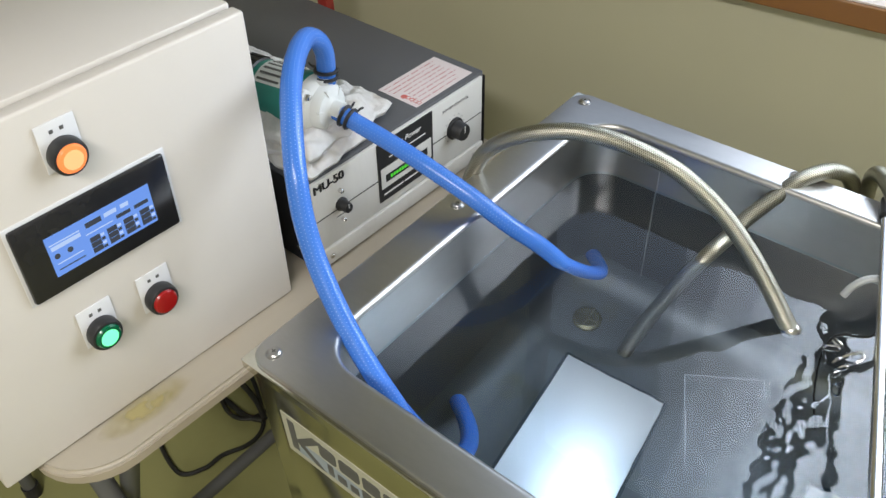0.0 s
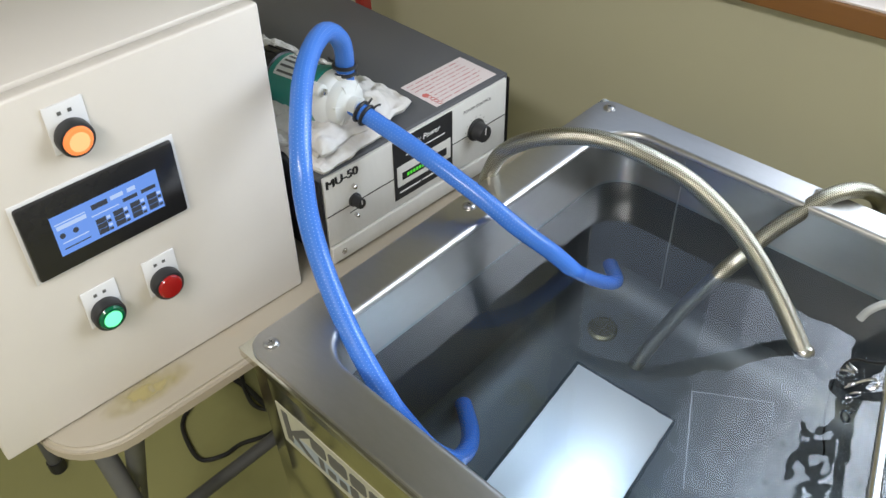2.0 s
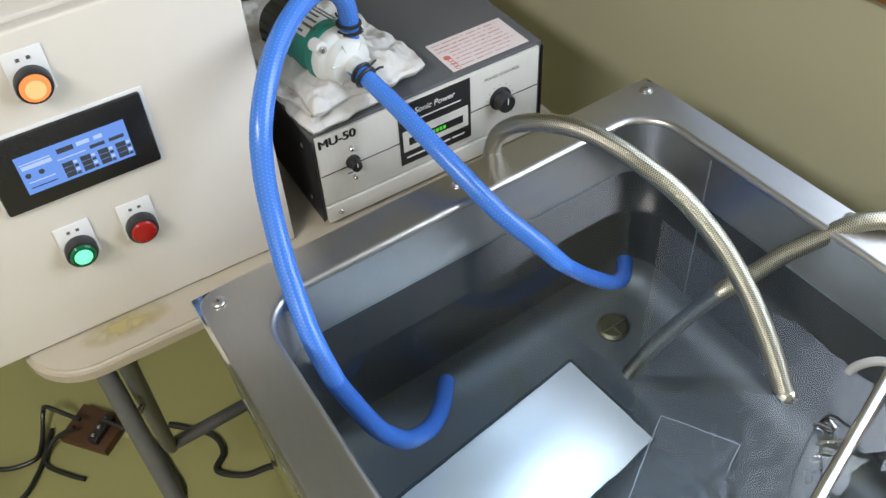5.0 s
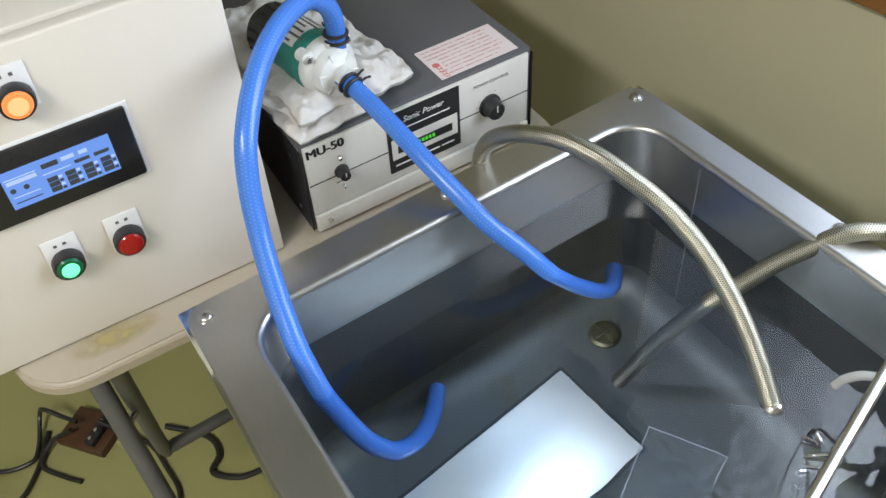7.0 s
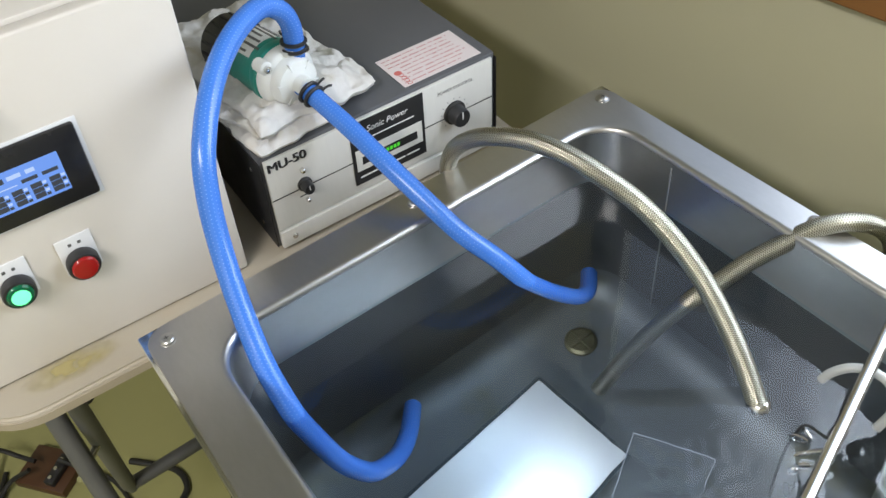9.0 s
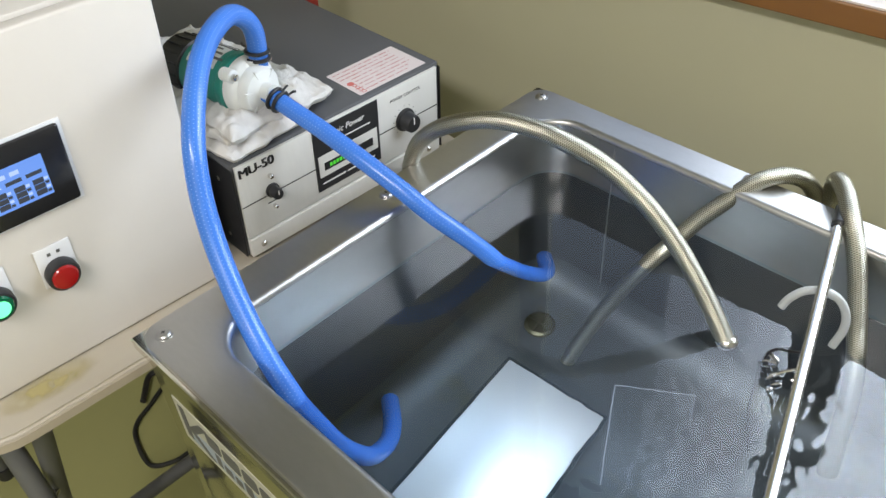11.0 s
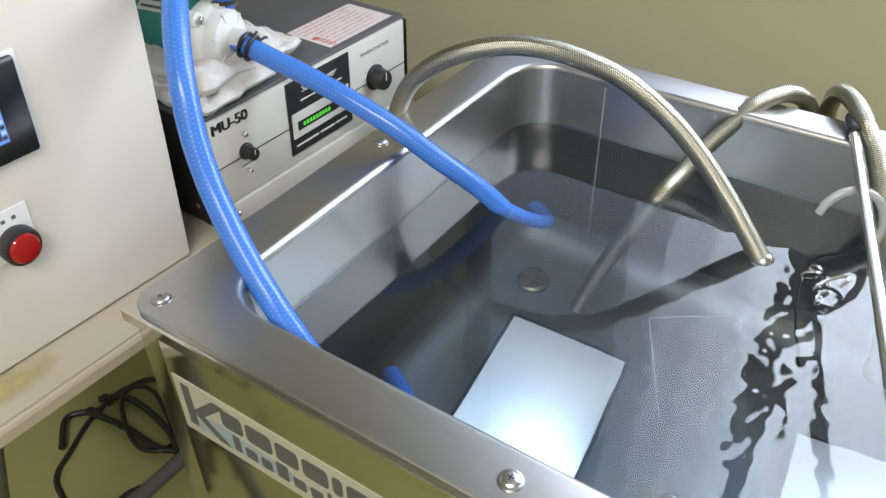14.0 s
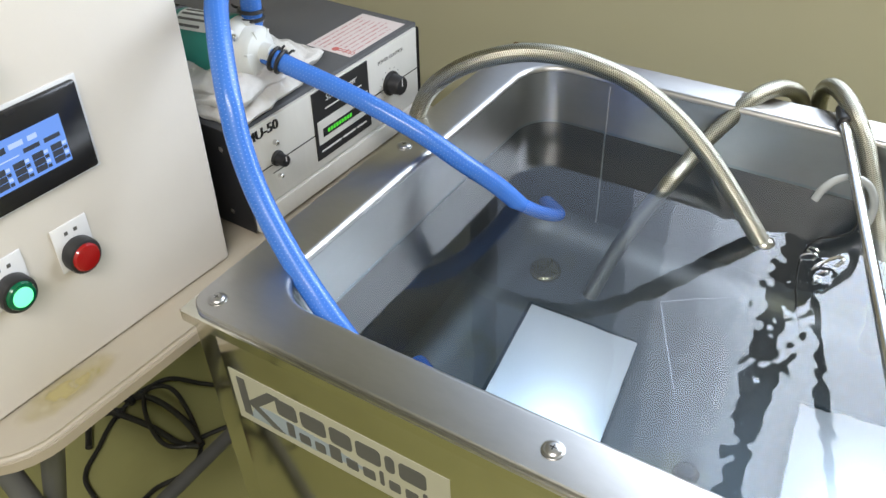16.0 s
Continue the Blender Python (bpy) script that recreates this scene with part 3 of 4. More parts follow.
cloth("towel", pose(-0.205, 0.240, GTOP + 0.0005, 0, 0, 3), 0.225, 0.100, 0.022, 3, "white terry towel folded under the pump")
cloth("towel", pose(-0.238, 0.272, GTOP + 0.0080, -4, 0, 5), 0.270, 0.150, 0.030, 11, "white terry towel, upper fold, crumpled")
cloth("towel", pose(-0.165, 0.222, GTOP + 0.0150, 6, 4, 14), 0.105, 0.060, 0.024, 23, "small crumpled corner of white terry towel")

PUMP = pose(-0.128, 0.268, 0.824) @ Matrix.Rotation(radians(9), 4, "Z") @ Matrix.Rotation(radians(90), 4, "Y") @ Matrix.Scale(0.90, 4)   # local z runs out of the pump head
pump = thing("circulation_pump", PUMP, "green circulation pump with a white plastic head", "pump")
part("motor", lathe([(0.031, -0.105), (0.0355, -0.103), (0.0365, -0.100), (0.0365, -0.034), (0.034, -0.032)], n=40), GREEN, pump)
cap = part("rear_cap", lathe([(0.022, -0.150), (0.031, -0.148), (0.0365, -0.140), (0.0378, -0.105), (0.035, -0.103)], n=40), BLACK, pump, "black ribbed rear cap")
for k in range(18):
    part("rib", block((0.0370, 0.0388, -0.0014, 0.0014, -0.136, -0.108)), BLACK, cap, smooth=False).matrix_local = Matrix.Rotation(2 * math.pi * k / 18, 4, "Z")
part("collar", lathe([(0.0372, -0.038), (0.0384, -0.036), (0.0384, -0.027), (0.037, -0.025)], n=40), GREEN, pump)
head = part("pump_head", lathe([(0.036, -0.026), (0.0372, -0.024), (0.0372, -0.013), (0.0345, -0.009), (0.031, -0.006), (0.0295, 0.002), (0.026, 0.006), (0.0145, 0.008), (0.0118, 0.010), (0.0110, 0.022)], n=40), WHITE_PLASTIC, pump)
for a in (0, 60, 120, 180, 240, 300):
    part("head_rib", block((0.014, 0.0285, -0.0012, 0.0012, 0.001, 0.0075), bevel=0.0005), WHITE_PLASTIC, head).matrix_local = Matrix.Rotation(radians(a + 15), 4, "Z")
for a in (45, 135, 225, 315):
    c, s = 0.0385 * math.cos(radians(a)), 0.0385 * math.sin(radians(a))
    part("lug", lathe([(0.0082, -0.026), (0.0082, -0.010), (0.0070, -0.009)], pose(c, s, 0), 18), WHITE_PLASTIC, head)
    part("bolt", lathe([(0.0045, -0.010), (0.0045, -0.004), (0.003, -0.0035)], pose(c, s, 0), 6), CHROME, head)
part("outlet", lathe([(0.010, 0.02), (0.0095, 0.036)], Matrix.Translation((-0.0, 0.006, -0.010)) @ Matrix.Rotation(radians(-90), 4, "Y"), 20), WHITE_PLASTIC, head)
name_plate = bmesh.new()
rows = [[name_plate.verts.new((0.0369 * math.cos(radians(a)), 0.0369 * math.sin(radians(a)), z)) for z in (-0.094, -0.046)] for a in range(110, 230, 6)]
for a, b in zip(rows, rows[1:]):
    name_plate.faces.new((a[0], a[1], b[1], b[0]))
plate_part = part("name_plate", name_plate, surf("aluminium_plate", (0.58, 0.60, 0.58), (0.70, 0.71, 0.69), 60, 0.35, 0.3), pump, "silver name plate with fine print")
for k in range(7):
    a = radians(132 + k * 14)
    part("print_line", block((-0.0003, 0.0003, -0.0016, 0.0016, -0.090, -0.056 + 0.008 * (k % 3))), GREY_INK, plate_part, smooth=False).matrix_local = Matrix.Rotation(a, 4, "Z") @ Matrix.Translation((0.0371, 0, 0))
part("motor_base", block((0.031, 0.0430, -0.030, 0.030, -0.095, -0.045), bevel=0.002), GREEN, pump)
pump_cable = part("pump_cable", tube([(-0.272, 0.238, 0.812), (-0.288, 0.222, 0.803), (-0.300, 0.196, 0.800), (-0.330, 0.18, 0.799), (-0.40, 0.165, 0.79), (-0.46, 0.15, 0.70)], 0.0035, 10), BLACK_CABLE, None, "black power cable of the pump")
tagged(pump_cable, "", "cable")

# ---------------------------------------------------------------- the tank
TX0, TX1, TY0, TY1, RIM = 0.004, 0.688, 0.006, 0.584, 0.740
IX0, IX1, IY0, IY1, IR, BOT, WL = 0.057, 0.635, 0.057, 0.540, 0.046, 0.385, 0.668
tank = thing("ultrasonic_tank", pose(0, 0, 0), "stainless steel ultrasonic cleaning tank filled with water", "tank")
LIP = [(0.0065, 0.0), (0.0040, 0.0004), (0.0020, 0.0015), (0.0006, 0.0035), (0.0, 0.0062), (0.0, 0.0068)]      # the rolled inner lip: width out, drop
part("flange", loft([rounded(IX0, IX1, IY0, IY1, IR, RIM - 0.0068), rounded(TX0 + 0.004, TX1 - 0.004, TY0 + 0.004, TY1 - 0.004, 0.022, RIM - 0.0045), rounded(TX0 + 0.004, TX1 - 0.004, TY0 + 0.004, TY1 - 0.004, 0.022, RIM - 0.001), rounded(TX0 + 0.005, TX1 - 0.005, TY0 + 0.005, TY1 - 0.005, 0.021, RIM)]
                    + [rounded(IX0 - d, IX1 + d, IY0 - d, IY1 + d, IR + d, RIM - h) for d, h in LIP]), STEEL, tank)
part("basin", loft([rounded(IX0, IX1, IY0, IY1, IR, RIM - 0.0070), rounded(IX0, IX1, IY0, IY1, IR, WL - 0.006)]), BASIN, tank)
FILLET = ((0, 0.042), (0.003, 0.026), (0.0125, 0.0115), (0.026, 0.003), (0.042, 0.0))
# wall and floor under water take the steel colours darkened for dim water
part("submerged_wall", loft([rounded(IX0, IX1, IY0, IY1, IR, WL - 0.0062), rounded(IX0, IX1, IY0, IY1, IR, BOT + 0.042)]), DULL, tank, "steel below the waterline, coloured dark for dim water")
part("basin_floor", loft([rounded(IX0 + d, IX1 - d, IY0 + d, IY1 - d, IR - d, BOT + h) for d, h in FILLET], False, True), BOTTOM, tank, "blotchy steel bottom of the tank, darkened for dim water")
part("weld_seam", block((0.1525, 0.1545, IY1 - 0.0012, IY1 + 0.001, BOT + 0.04, RIM - 0.012), bevel=0.0005), BASIN, tank)
part("rim_frame", loft([rounded(TX0 + 0.012, TX1 - 0.012, TY0 + 0.012, TY1 - 0.012, 0.004, RIM - 0.0046), rounded(TX0 + 0.001, TX1 - 0.001, TY0 + 0.001, TY1 - 0.001, 0.002, RIM - 0.0046), rounded(TX0, TX1, TY0, TY1, 0.002, RIM - 0.0056), rounded(TX0, TX1, TY0, TY1, 0.002, RIM - 0.016), rounded(TX0 + 0.001, TX1 - 0.001, TY0 + 0.001, TY1 - 0.001, 0.002, RIM - 0.017), rounded(TX0 + 0.012, TX1 - 0.012, TY0 + 0.012, TY1 - 0.012, 0.002, RIM - 0.017)]), MIRROR, tank)
part("shell", loft([rounded(TX0 + 0.006, TX1 - 0.006, TY0 + 0.006, TY1 - 0.006, 0.002, z) for z in (RIM - 0.0165, 0.02)], False, True), MIRROR, tank)
part("front_sheet", block((TX0 + 0.033, TX1 - 0.033, TY0 + 0.0040, TY0 + 0.0058, 0.04, RIM - 0.0185), bevel=0.0006), MIRROR, tank)
for x in (0.04, 0.62):
    for y in (0.04, 0.55):
        part("caster", lathe([(0.022, -0.045), (0.026, -0.040), (0.026, 0.0), (0.012, 0.004), (0.012, 0.021)], pose(x, y, 0)), BLACK, tank)
for x, y in ((0.028, 0.028), (0.028, 0.300), (0.028, 0.562), (0.331, 0.032), (0.303, 0.570), (0.66, 0.028), (0.66, 0.562)):
    s = part("screw", lathe([(0.0082, 0.0), (0.0082, 0.0008), (0.0066, 0.0012), (0.0058, 0.0022), (0.0040, 0.0030), (0.0022, 0.0032)], pose(x, y, RIM), 20), STEEL, tank)
    part("cross_slot", block((x - 0.0024, x + 0.0024, y - 0.0004, y + 0.0004, RIM + 0.0030, RIM + 0.0034), (x - 0.0004, x + 0.0004, y - 0.0024, y + 0.0024, RIM + 0.0030, RIM + 0.0033)), INK, s, smooth=False)

FACE_Y = Matrix(((1, 0, 0, 0), (0, 0, -1, 0), (0, 1, 0, 0), (0, 0, 0, 1)))      # lays a plan onto a face that looks along -y
LY = TY0 + 0.0040
sticker = part("maker_sticker", block((0.042, 0.262, LY - 0.0006, LY, 0.622, 0.684)), STICKER, tank, "silver maker's sticker with dark block marks", smooth=False)


def mark(points, depth, material, parent=sticker, name="logo_shape"):
    bm = bmesh.new()
    for poly in points:
        a = [bm.verts.new((x, LY - 0.0006 - depth, z)) for x, z in poly]
        b = [bm.verts.new((x, LY - 0.0006, z)) for x, z in poly]
        bm.faces.new(a)
        for k in range(len(a)):
            bm.faces.new((a[k], a[(k + 1) % len(a)], b[(k + 1) % len(a)], b[k]))
    bmesh.ops.recalc_face_normals(bm, faces=bm.faces)
    return part(name, bm, material, parent, smooth=False)


mark([[(0.056, 0.630), (0.130, 0.630), (0.190, 0.640), (0.150, 0.648), (0.085, 0.652), (0.066, 0.650)]], 0.0002, STICKER_BLUE)
mark([[(0.050, 0.632), (0.059, 0.632), (0.059, 0.678), (0.050, 0.678)]], 0.0005, GREY_INK)
mark([[(0.059, 0.652), (0.084, 0.676), (0.097, 0.676), (0.070, 0.650), (0.096, 0.630), (0.083, 0.630), (0.059, 0.648)]], 0.0005, GREY_INK)


def lozenge(x0, x1, z0, z1, r):
    return [(p.x, p.y) for p in rounded(x0, x1, z0, z1, r, 0, 3)]


x = 0.092
for w in (0.022, 0.026, 0.022, 0.024, 0.009, 0.025):
    mark([lozenge(x, x + w, 0.6545, 0.6745, 0.004)], 0.0005, GREY_INK)
    x += w + 0.0042
x = 0.100
for w, tall in ((0.008, 1), (0.012, 0), (0.011, 0), (0.012, 1), (0.012, 0), (0.012, 0), (0.004, 1), (0.011, 0), (0.012, 0), (0.004, 1)):
    mark([lozenge(x, x + w, 0.6320, 0.6500 if tall else 0.6440, 0.0018)], 0.0005, GREY_INK)
    x += w + 0.0048

water_mesh = bmesh.new()
wnx, wny = 300, 260
surface = []
for i in range(wnx + 1):
    row = []
    for j in range(wny + 1):
        x, y = IX0 - 0.001 + (IX1 - IX0 + 0.002) * i / wnx, IY0 - 0.001 + (IY1 - IY0 + 0.002) * j / wny
        calm = 0.50 + 1.2 * math.exp(-((x - 0.42) ** 2 + (y - 0.34) ** 2) / 0.020)       # livelier where the hoses stir it
        calm *= 0.35 + 0.65 / (1 + math.exp(-(x + 0.25 * y - 0.44) / 0.02))                   # still water over the near box
        z = 0.00030 * noise.noise(Vector((x * 24, y * 24, 1))) + 0.00013 * noise.noise(Vector((x * 60, y * 60, 4)))
        z += 0.00019 * noise.noise(Vector((x * 95, y * 95, 7))) * math.exp(-((x - 0.40) ** 2 + (y - 0.24) ** 2) / 0.030)
        if i in (0, wnx) or j in (0, wny):
            z += 0.0012 / calm                                                # the water climbs the steel a little
        row.append(water_mesh.verts.new((x, y, WL + calm * z)))
    surface.append(row)
for i in range(wnx):
    for j in range(wny):
        water_mesh.faces.new((surface[i][j], surface[i + 1][j], surface[i + 1][j + 1], surface[i][j + 1]))
border = [surface[i][0] for i in range(wnx)] + [surface[wnx][j] for j in range(wny)] + [surface[i][wny] for i in range(wnx, 0, -1)] + [surface[0][j] for j in range(wny, 0, -1)]
under = [water_mesh.verts.new((v.co.x, v.co.y, BOT - 0.002)) for v in border]
for k in range(len(border)):
    water_mesh.faces.new((under[k], under[(k + 1) % len(under)], border[(k + 1) % len(under)], border[k]))
water_mesh.faces.new(under[::-1])
water = part("water", water_mesh, WATER, None, "clear rippling water filling the steel tank")
tagged(water, "", "water", "", "structure")
water.visible_shadow = False

# ---------------------------------------------------------------- hoses
def hose(name, points, r, material, label, n=18, hollow=0.02):
    ob = part(name, tube(points, r, n, 10, hollow), material, None, label)
    return tagged(ob, "", "hose")


def zip_tie(parent, at, axis, r):
    q = Vector(axis).to_track_quat("Z", "Y").to_matrix().to_4x4()
    m = Matrix.Translation(at) @ q
    for k in (-1, 1):
        part("cable_tie", tube([m @ Vector((r * math.cos(a), r * math.sin(a), 0.004 * k)) for a in [2 * math.pi * i / 20 for i in range(21)]], 0.0021, 8, 1), BLACK, parent)
        part("tie_tail", tube([m @ Vector((r, 0.002, 0.004 * k)), m @ Vector((r + 0.007, 0.004, 0.005 * k)), m @ Vector((r + 0.011, 0.003, 0.006 * k))], 0.0014, 6, 3), BLACK, parent)


A_PATH = [(-0.138, 0.277, 0.838), (-0.138, 0.281, 0.862), (-0.136, 0.280, 0.885), (-0.134, 0.272, 0.902), (-0.130, 0.256, 0.914), (-0.117, 0.234, 0.918), (-0.097, 0.207, 0.917), (-0.074, 0.180, 0.910), (-0.051, 0.157, 0.899), (-0.033, 0.139, 0.883), (-0.017, 0.124, 0.862), (-0.003, 0.113, 0.830), (0.014, 0.105, 0.797), (0.036, 0.098, 0.767), (0.062, 0.092, 0.736), (0.090, 0.088, 0.706),
          (0.118, 0.090, 0.666), (0.130, 0.096, 0.630), (0.146, 0.108, 0.575), (0.155, 0.121, 0.543), (0.157, 0.139, 0.513), (0.142, 0.171, 0.475), (0.116, 0.200, 0.445), (0.076, 0.231, 0.410)]
B_PATH = [(-0.118, 0.269, 0.823), (-0.090, 0.276, 0.812), (-0.045, 0.282, 0.800), (0.006, 0.288, 0.784), (0.052, 0.298, 0.762), (0.088, 0.313, 0.733), (0.114, 0.337, 0.700), (0.132, 0.358, 0.667), (0.143, 0.386, 0.622), (0.149, 0.417, 0.582), (0.139, 0.442, 0.556), (0.113, 0.470, 0.533)]
ha = hose("blue_hose", A_PATH, 0.0106, BLUE, "blue braid-reinforced hose looping from pump into water")
hb = hose("blue_hose", B_PATH, 0.0099, BLUE, "blue braid-reinforced hose from pump head into water")
zip_tie(ha, (-0.138, 0.280, 0.858), (0, 0.1, 1), 0.0123)
zip_tie(hb, (-0.104, 0.272, 0.818), (1, 0.2, -0.35), 0.0116)
M1 = [(-0.035, 0.385, 0.655), (-0.015, 0.372, 0.700), (0.002, 0.362, 0.737), (0.020, 0.360, 0.772), (0.048, 0.362, 0.800), (0.082, 0.368, 0.820), (0.121, 0.378, 0.832), (0.158, 0.386, 0.834), (0.192, 0.394, 0.828), (0.225, 0.404, 0.815), (0.253, 0.413, 0.795), (0.280, 0.420, 0.771), (0.307, 0.424, 0.743), (0.333, 0.425, 0.713), (0.357, 0.423, 0.685), (0.378, 0.418, 0.662)]
h1 = hose("braided_hose", M1, 0.0092, BRAID, "stainless braided flexible hose arching into the water")
part("end_ring", lathe([(0.0100, -0.002), (0.0112, 0.0), (0.0112, 0.006), (0.0100, 0.008)], Matrix.Translation((0.375, 0.419, 0.666)) @ Vector((0.6, -0.15, -0.75)).to_track_quat("Z", "Y").to_matrix().to_4x4(), 20), CHROME, h1)
M2 = [(0.36, 0.640, 0.600), (0.356, 0.634, 0.690), (0.348, 0.614, 0.732), (0.331, 0.586, 0.750), (0.311, 0.562, 0.744), (0.294, 0.540, 0.724), (0.278, 0.515, 0.703), (0.268, 0.490, 0.684), (0.257, 0.461, 0.664), (0.239, 0.440, 0.600), (0.221, 0.417, 0.520), (0.208, 0.399, 0.450)]
h2 = hose("braided_hose", M2, 0.0092, BRAID, "stainless braided flexible hose over the tank rim")
M3 = [(0.375, 0.640, 0.600), (0.369, 0.636, 0.700), (0.370, 0.622, 0.738), (0.380, 0.602, 0.757), (0.396, 0.580, 0.760), (0.412, 0.558, 0.754), (0.431, 0.538, 0.735), (0.448, 0.520, 0.708), (0.464, 0.500, 0.680), (0.478, 0.478, 0.655), (0.490, 0.455, 0.600), (0.50, 0.43, 0.50)]
h3 = hose("braided_hose", M3, 0.0092, BRAID, "stainless braided flexible hose bent over the tank rim")

# ---------------------------------------------------------------- in and over the water
rod = part("steel_rod", tube([(0.404, 0.556, 0.7462), (0.566, 0.012, 0.7462)], 0.0052, 14, 2), CHROME, None, "straight bright steel rod lying across the tank")
tagged(rod, "", "rod")
part("end_cap", lathe([(0.006, 0), (0.0075, 0.002), (0.0075, 0.030), (0.006, 0.032)], Matrix.Translation((0.4075, 0.545, 0.7476)) @ Vector((-0.28, 0.95, 0.02)).to_track_quat("Z", "Y").to_matrix().to_4x4(), 16), BLACK, rod, "black rubber end cap")
hook = part("plastic_hook", tube([(0.408, 0.443, 0.716), (0.412, 0.447, 0.727), (0.421, 0.455, 0.736), (0.434, 0.463, 0.738), (0.447, 0.468, 0.732), (0.456, 0.470, 0.718), (0.459, 0.469, 0.700), (0.456, 0.464, 0.680)], 0.0040, 12, 8, 0.004), surf("milky_tube", (0.50, 0.52, 0.50), (0.58, 0.60, 0.58), 60, 0.25, Transmission_Weight=0.35), None, "translucent plastic tube hook hung on the rod")
tagged(hook, "", "hook")


# near-white, part-matt lid colour helps paint the window's glare on it
SATIN = surf("glare_white_lid", (0.95, 0.955, 0.96), (0.97, 0.975, 0.98), 9, 0.33, 0.65, 0.02, 90, (3, 1, 1), 0.05)
# shading along the lid's edges, painted as a dark outline
DARK_RIM = surf("dark_lid_outline", (0.02, 0.03, 0.04), (0.05, 0.07, 0.08), 120, 0.5, 0.3, 0.1)


def transducer(m):
    t = thing("transducer_box", m, "steel transducer box under water, lid whitened for window glare", "transducer box", "transducer boxes")
    part("lid", block((-0.0645, 0.0645, -0.146, 0.146, -0.004, 0.0), bevel=0.0012), SATIN, t)
    part("lid_outline", loft([rounded(-0.0685, 0.0685, -0.15, 0.15, 0.003, -0.0045, 3), rounded(-0.0685, 0.0685, -0.15, 0.15, 0.003, -0.0012, 3), rounded(-0.0644, 0.0644, -0.1459, 0.1459, 0.002, -0.0006, 3)]), DARK_RIM, t, "dark outline painted round the lid for edge shading")
    part("housing", block((-0.0655, 0.0655, -0.147, 0.147, -0.022, -0.004), bevel=0.002), BASIN, t)
    return t


box = transducer(pose(0.2355, 0.2215, 0.442) @ pose(0, 0, 0, 0, 0, 7) @ pose(0, 0, 0, -3.5, 8, 0))
copy_thing(box, pose(0.535, 0.238, 0.43) @ pose(0, 0, 0, 0, 0, 6) @ pose(0, 0, 0, -1, -3, 0))

sheet = thing("acrylic_sheet", pose(0.304, 0.346, 0.575, 14, -24, 18), "thin clear acrylic sheet hanging in the water", "sheet")
pane = part("pane", block((0, 0.085, -0.11, 0, -0.002, 0.001), bevel=0.0006), ACRYLIC, sheet)
pane.visible_shadow = False
for a, b in (((0, 0, 0), (0.085, 0, 0)), ((0, 0, 0), (0.01, -0.11, 0)), ((0.085, 0, 0), (0.085, -0.03, 0))):
    part("polished_edge", tube([a, b], 0.0006, 6, 1), ACRYLIC_EDGE, sheet)
drain = thing("drain_fitting", pose(0.126, 0.450, BOT + 0.001), "brass drain fitting on the tank floor", "drain fitting")
part("flange_ring", lathe([(0.020, 0), (0.020, 0.004), (0.016, 0.007), (0.009, 0.007)]), surf("brass", (0.15, 0.145, 0.09), (0.19, 0.18, 0.12), 40, 0.5, 1.0), drain)
part("star_grip", block((-0.018, 0.018, -0.002, 0.002, 0.007, 0.010), (-0.002, 0.002, -0.018, 0.018, 0.0072, 0.0102), bevel=0.0008), bpy.data.materials["brass"], drain)

plug = thing("rubber_plug", pose(0.382, 0.257, BOT + 0.0005), "small black rubber plug on the tank floor", "plug")
part("body", lathe([(0.012, 0), (0.013, 0.004), (0.010, 0.016), (0.006, 0.018)]), BLACK, plug)
part("pull_ring", tube([(0.006 * math.cos(a), 0, 0.022 + 0.006 * math.sin(a)) for a in [2 * math.pi * i / 14 for i in range(15)]], 0.0012, 7, 1), CHROME, plug)

chain = thing("hook_chain", pose(0.434, 0.402, WL + 0.002), "small steel chain links and hooks at the water surface", "chain")
random.seed(9)
for k in range(7):
    c = Vector((0.004 * k - 0.012 + random.uniform(-0.006, 0.006), -0.008 * k + 0.02, 0.003 - 0.003 * k))
    rot = Euler((random.uniform(0, 3), random.uniform(0, 3), random.uniform(0, 3))).to_matrix()
    part("link", tube([c + rot @ Vector((0.0075 * math.cos(a), 0.0045 * math.sin(a), 0)) for a in [2 * math.pi * i / 16 for i in range(17)]], 0.0013, 7, 1), CHROME, chain)
part("hook", tube([(0.012, 0.004, 0.004), (0.016, 0.010, 0.008), (0.012, 0.016, 0.008), (0.004, 0.012, 0.004), (-0.006, 0.0, 0.0)], 0.0016, 8), CHROME, chain)
cord = part("thin_cord", tube([(0.4515, 0.398, 0.7405), (0.449, 0.399, 0.722), (0.437, 0.407, 0.706), (0.424, 0.416, 0.692), (0.415, 0.421, 0.672), (0.414, 0.414, 0.640), (0.424, 0.39, 0.60), (0.44, 0.37, 0.56)], 0.0013, 8), BLACK_CABLE, None, "thin dark cord trailing into the water")
tagged(cord, "", "cord")

# ---------------------------------------------------------------- on the floor
FZ = -0.045


def cable(points, r=0.0045, label="black power cable lying on the floor"):
    ob = part("power_cable", tube(points, r, 10, 8), BLACK_CABLE, None, label)
    return tagged(ob, "", "cable", "cables on the floor")


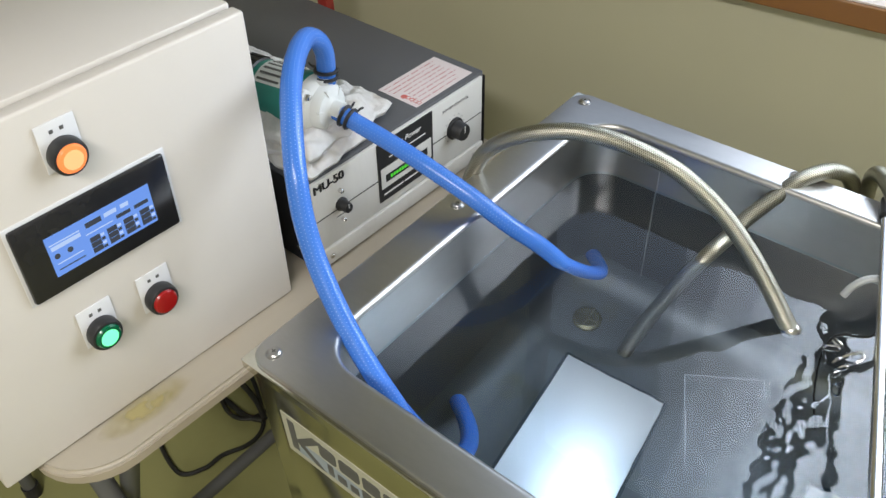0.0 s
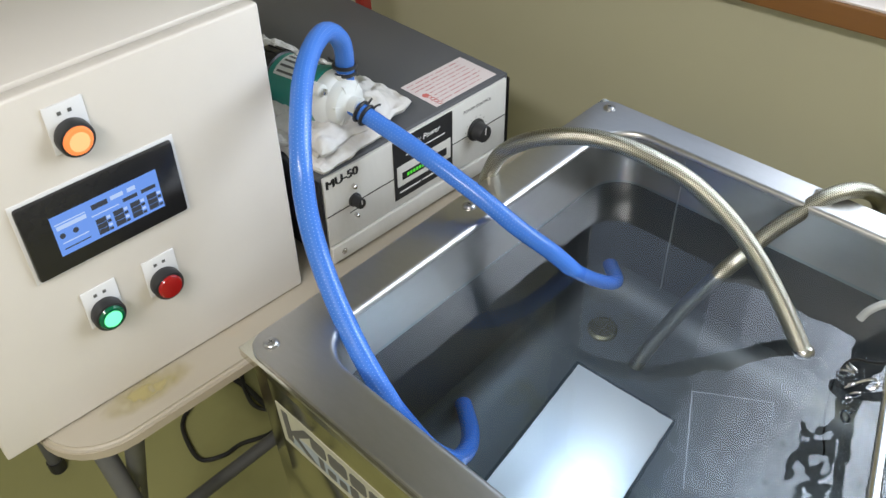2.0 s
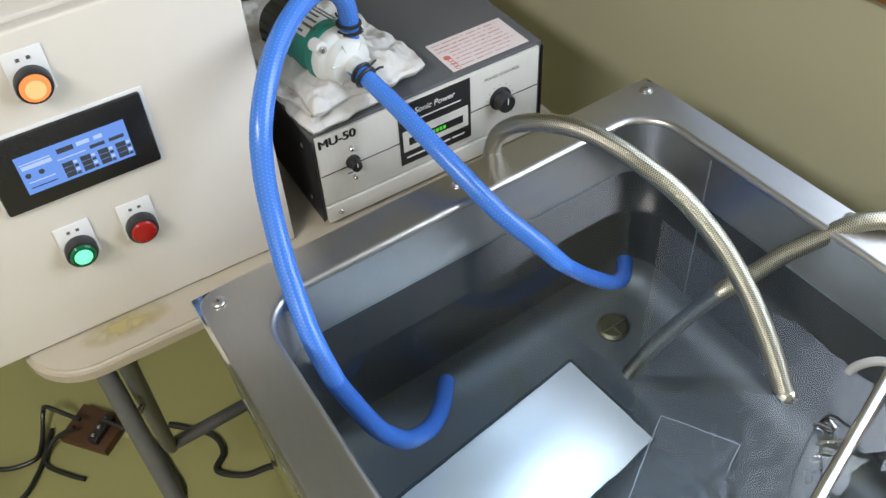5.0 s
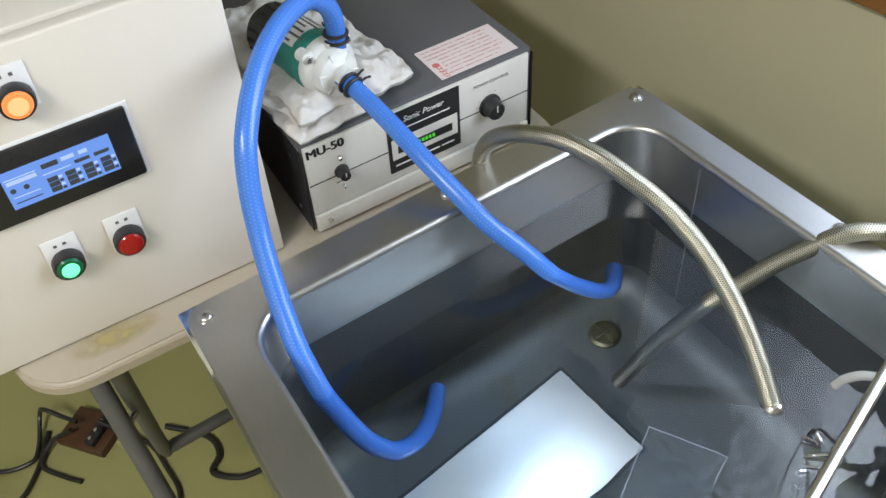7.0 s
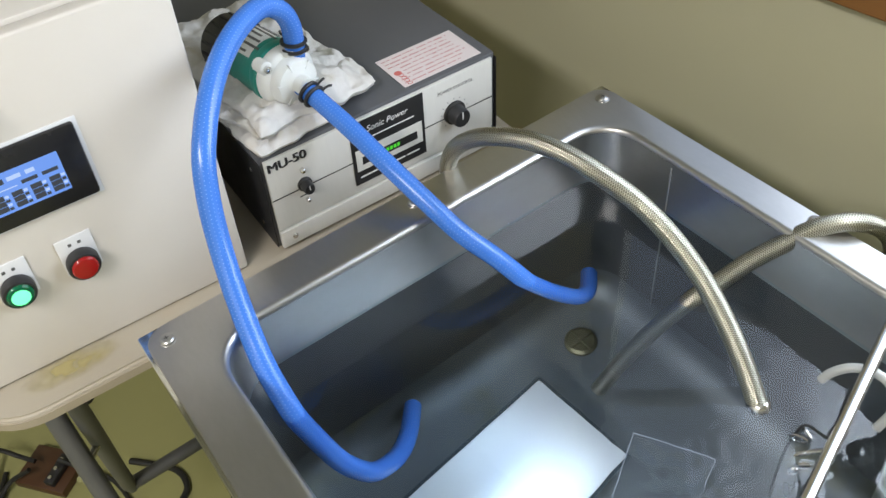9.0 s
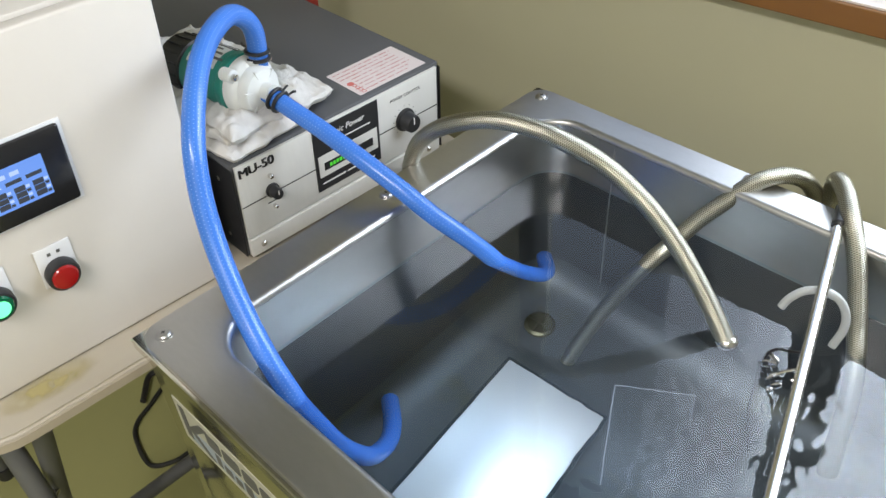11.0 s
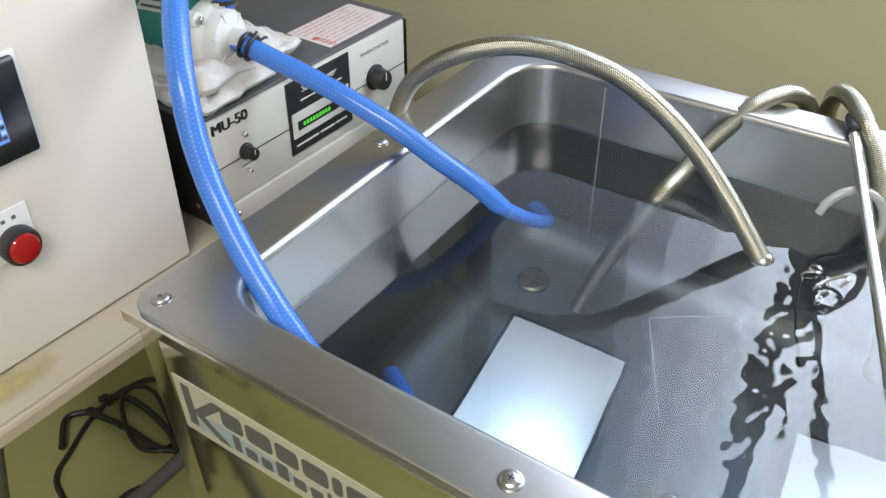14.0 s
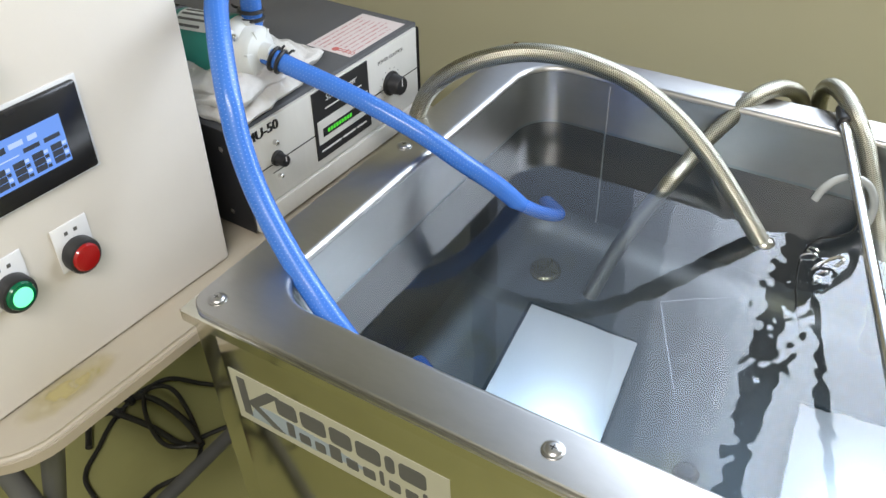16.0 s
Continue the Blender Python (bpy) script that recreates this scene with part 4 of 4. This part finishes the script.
board = thing("wooden_board", pose(-0.564, -0.226, FZ, 0, 0, 38), "dark brown wooden block with a terminal strip", "terminal block")
part("block", block((-0.054, 0.054, -0.041, 0.041, 0, 0.020), bevel=0.003), BROWN, board)
strip = part("terminal_strip", block((0.014, 0.034, -0.034, 0.028, 0.020, 0.034), bevel=0.002), BLACK, board)
for k in range(3):
    part("terminal", lathe([(0.004, 0.034), (0.004, 0.038), (0.0025, 0.0388)], pose(0.024, -0.024 + k * 0.019, 0), 10), CHROME, strip)
cable([(-0.574, -0.240, FZ + 0.046), (-0.60, -0.26, FZ + 0.05), (-0.63, -0.285, FZ + 0.06), (-0.65, -0.30, FZ + 0.03), (-0.60, -0.325, FZ + 0.006), (-0.57, -0.35, FZ + 0.006), (-0.60, -0.42, FZ + 0.006), (-0.72, -0.48, FZ + 0.006)])
cable([(-0.565, -0.255, FZ + 0.044), (-0.58, -0.30, FZ + 0.02), (-0.55, -0.33, FZ + 0.006), (-0.50, -0.30, FZ + 0.006), (-0.47, -0.275, FZ + 0.006)])
cable([(-0.62, -0.30, FZ + 0.006), (-0.54, -0.345, FZ + 0.006), (-0.50, -0.40, FZ + 0.006), (-0.56, -0.48, FZ + 0.006), (-0.70, -0.62, FZ + 0.006)])
cable([(-0.552, -0.205, FZ + 0.044), (-0.52, -0.175, FZ + 0.02), (-0.47, -0.14, FZ + 0.006), (-0.40, -0.13, FZ + 0.006), (-0.33, -0.13, FZ + 0.006), (-0.25, -0.18, FZ + 0.006)])
cable([(-0.49, -0.10, FZ + 0.006), (-0.42, -0.04, FZ + 0.006), (-0.37, -0.035, FZ + 0.006), (-0.34, -0.06, FZ + 0.006), (-0.30, -0.02, FZ + 0.006), (-0.28, 0.04, FZ + 0.006), (-0.20, 0.08, FZ + 0.006), (-0.10, 0.05, FZ + 0.006)], 0.006)
COIL = [(-0.40, 0.46), (-0.50, 0.41), (-0.579, 0.376), (-0.645, 0.353), (-0.666, 0.311), (-0.67, 0.28), (-0.659, 0.219), (-0.628, 0.155), (-0.608, 0.114), (-0.575, 0.092), (-0.501, 0.079), (-0.472, 0.116), (-0.468, 0.156), (-0.447, 0.204), (-0.452, 0.243), (-0.483, 0.273),
        (-0.543, 0.307), (-0.603, 0.328), (-0.638, 0.323), (-0.652, 0.299), (-0.623, 0.268), (-0.571, 0.239), (-0.519, 0.226), (-0.484, 0.244), (-0.479, 0.282), (-0.44, 0.34), (-0.36, 0.38)]
bundle = cable([(x, y, FZ + 0.006 + (0.010 if 16 < k < 24 else 0.0)) for k, (x, y) in enumerate(COIL)], 0.0046, "black power cable in a loose tied coil on the floor")
for pts in ([(-0.68, 0.26), (-0.642, 0.29), (-0.58, 0.293), (-0.51, 0.281), (-0.462, 0.262)], [(-0.652, 0.244), (-0.674, 0.226), (-0.691, 0.194), (-0.64, 0.148)], [(-0.676, 0.226), (-0.645, 0.234), (-0.571, 0.243), (-0.5, 0.243), (-0.462, 0.258)]):
    part("strand", tube([(x, y, FZ + 0.014) for x, y in pts], 0.0062, 10, 8), BLACK_CABLE, bundle)
for x, y in ((-0.668, 0.268), (-0.664, 0.232)):
    part("wire_tie", lathe([(0.013, -0.004), (0.014, 0.0), (0.013, 0.004)], pose(x, y, FZ + 0.012, 0, 90, 100), 12), BLACK, bundle)

rack = thing("red_steel_rack", pose(-0.66, 0.625, FZ, 0, 0, 4), "red painted steel rack behind the generator", "rack")
for x in (-0.13, 0.13):
    part("post", block((x - 0.010, x + 0.010, -0.010, 0.010, 0, 0.90), bevel=0.002), RED, rack)
part("rail", block((-0.12, 0.12, -0.008, 0.008, 0.62, 0.66), bevel=0.002), RED, rack)
part("rail", block((-0.12, 0.12, -0.008, 0.008, 0.10, 0.14), bevel=0.002), RED, rack)
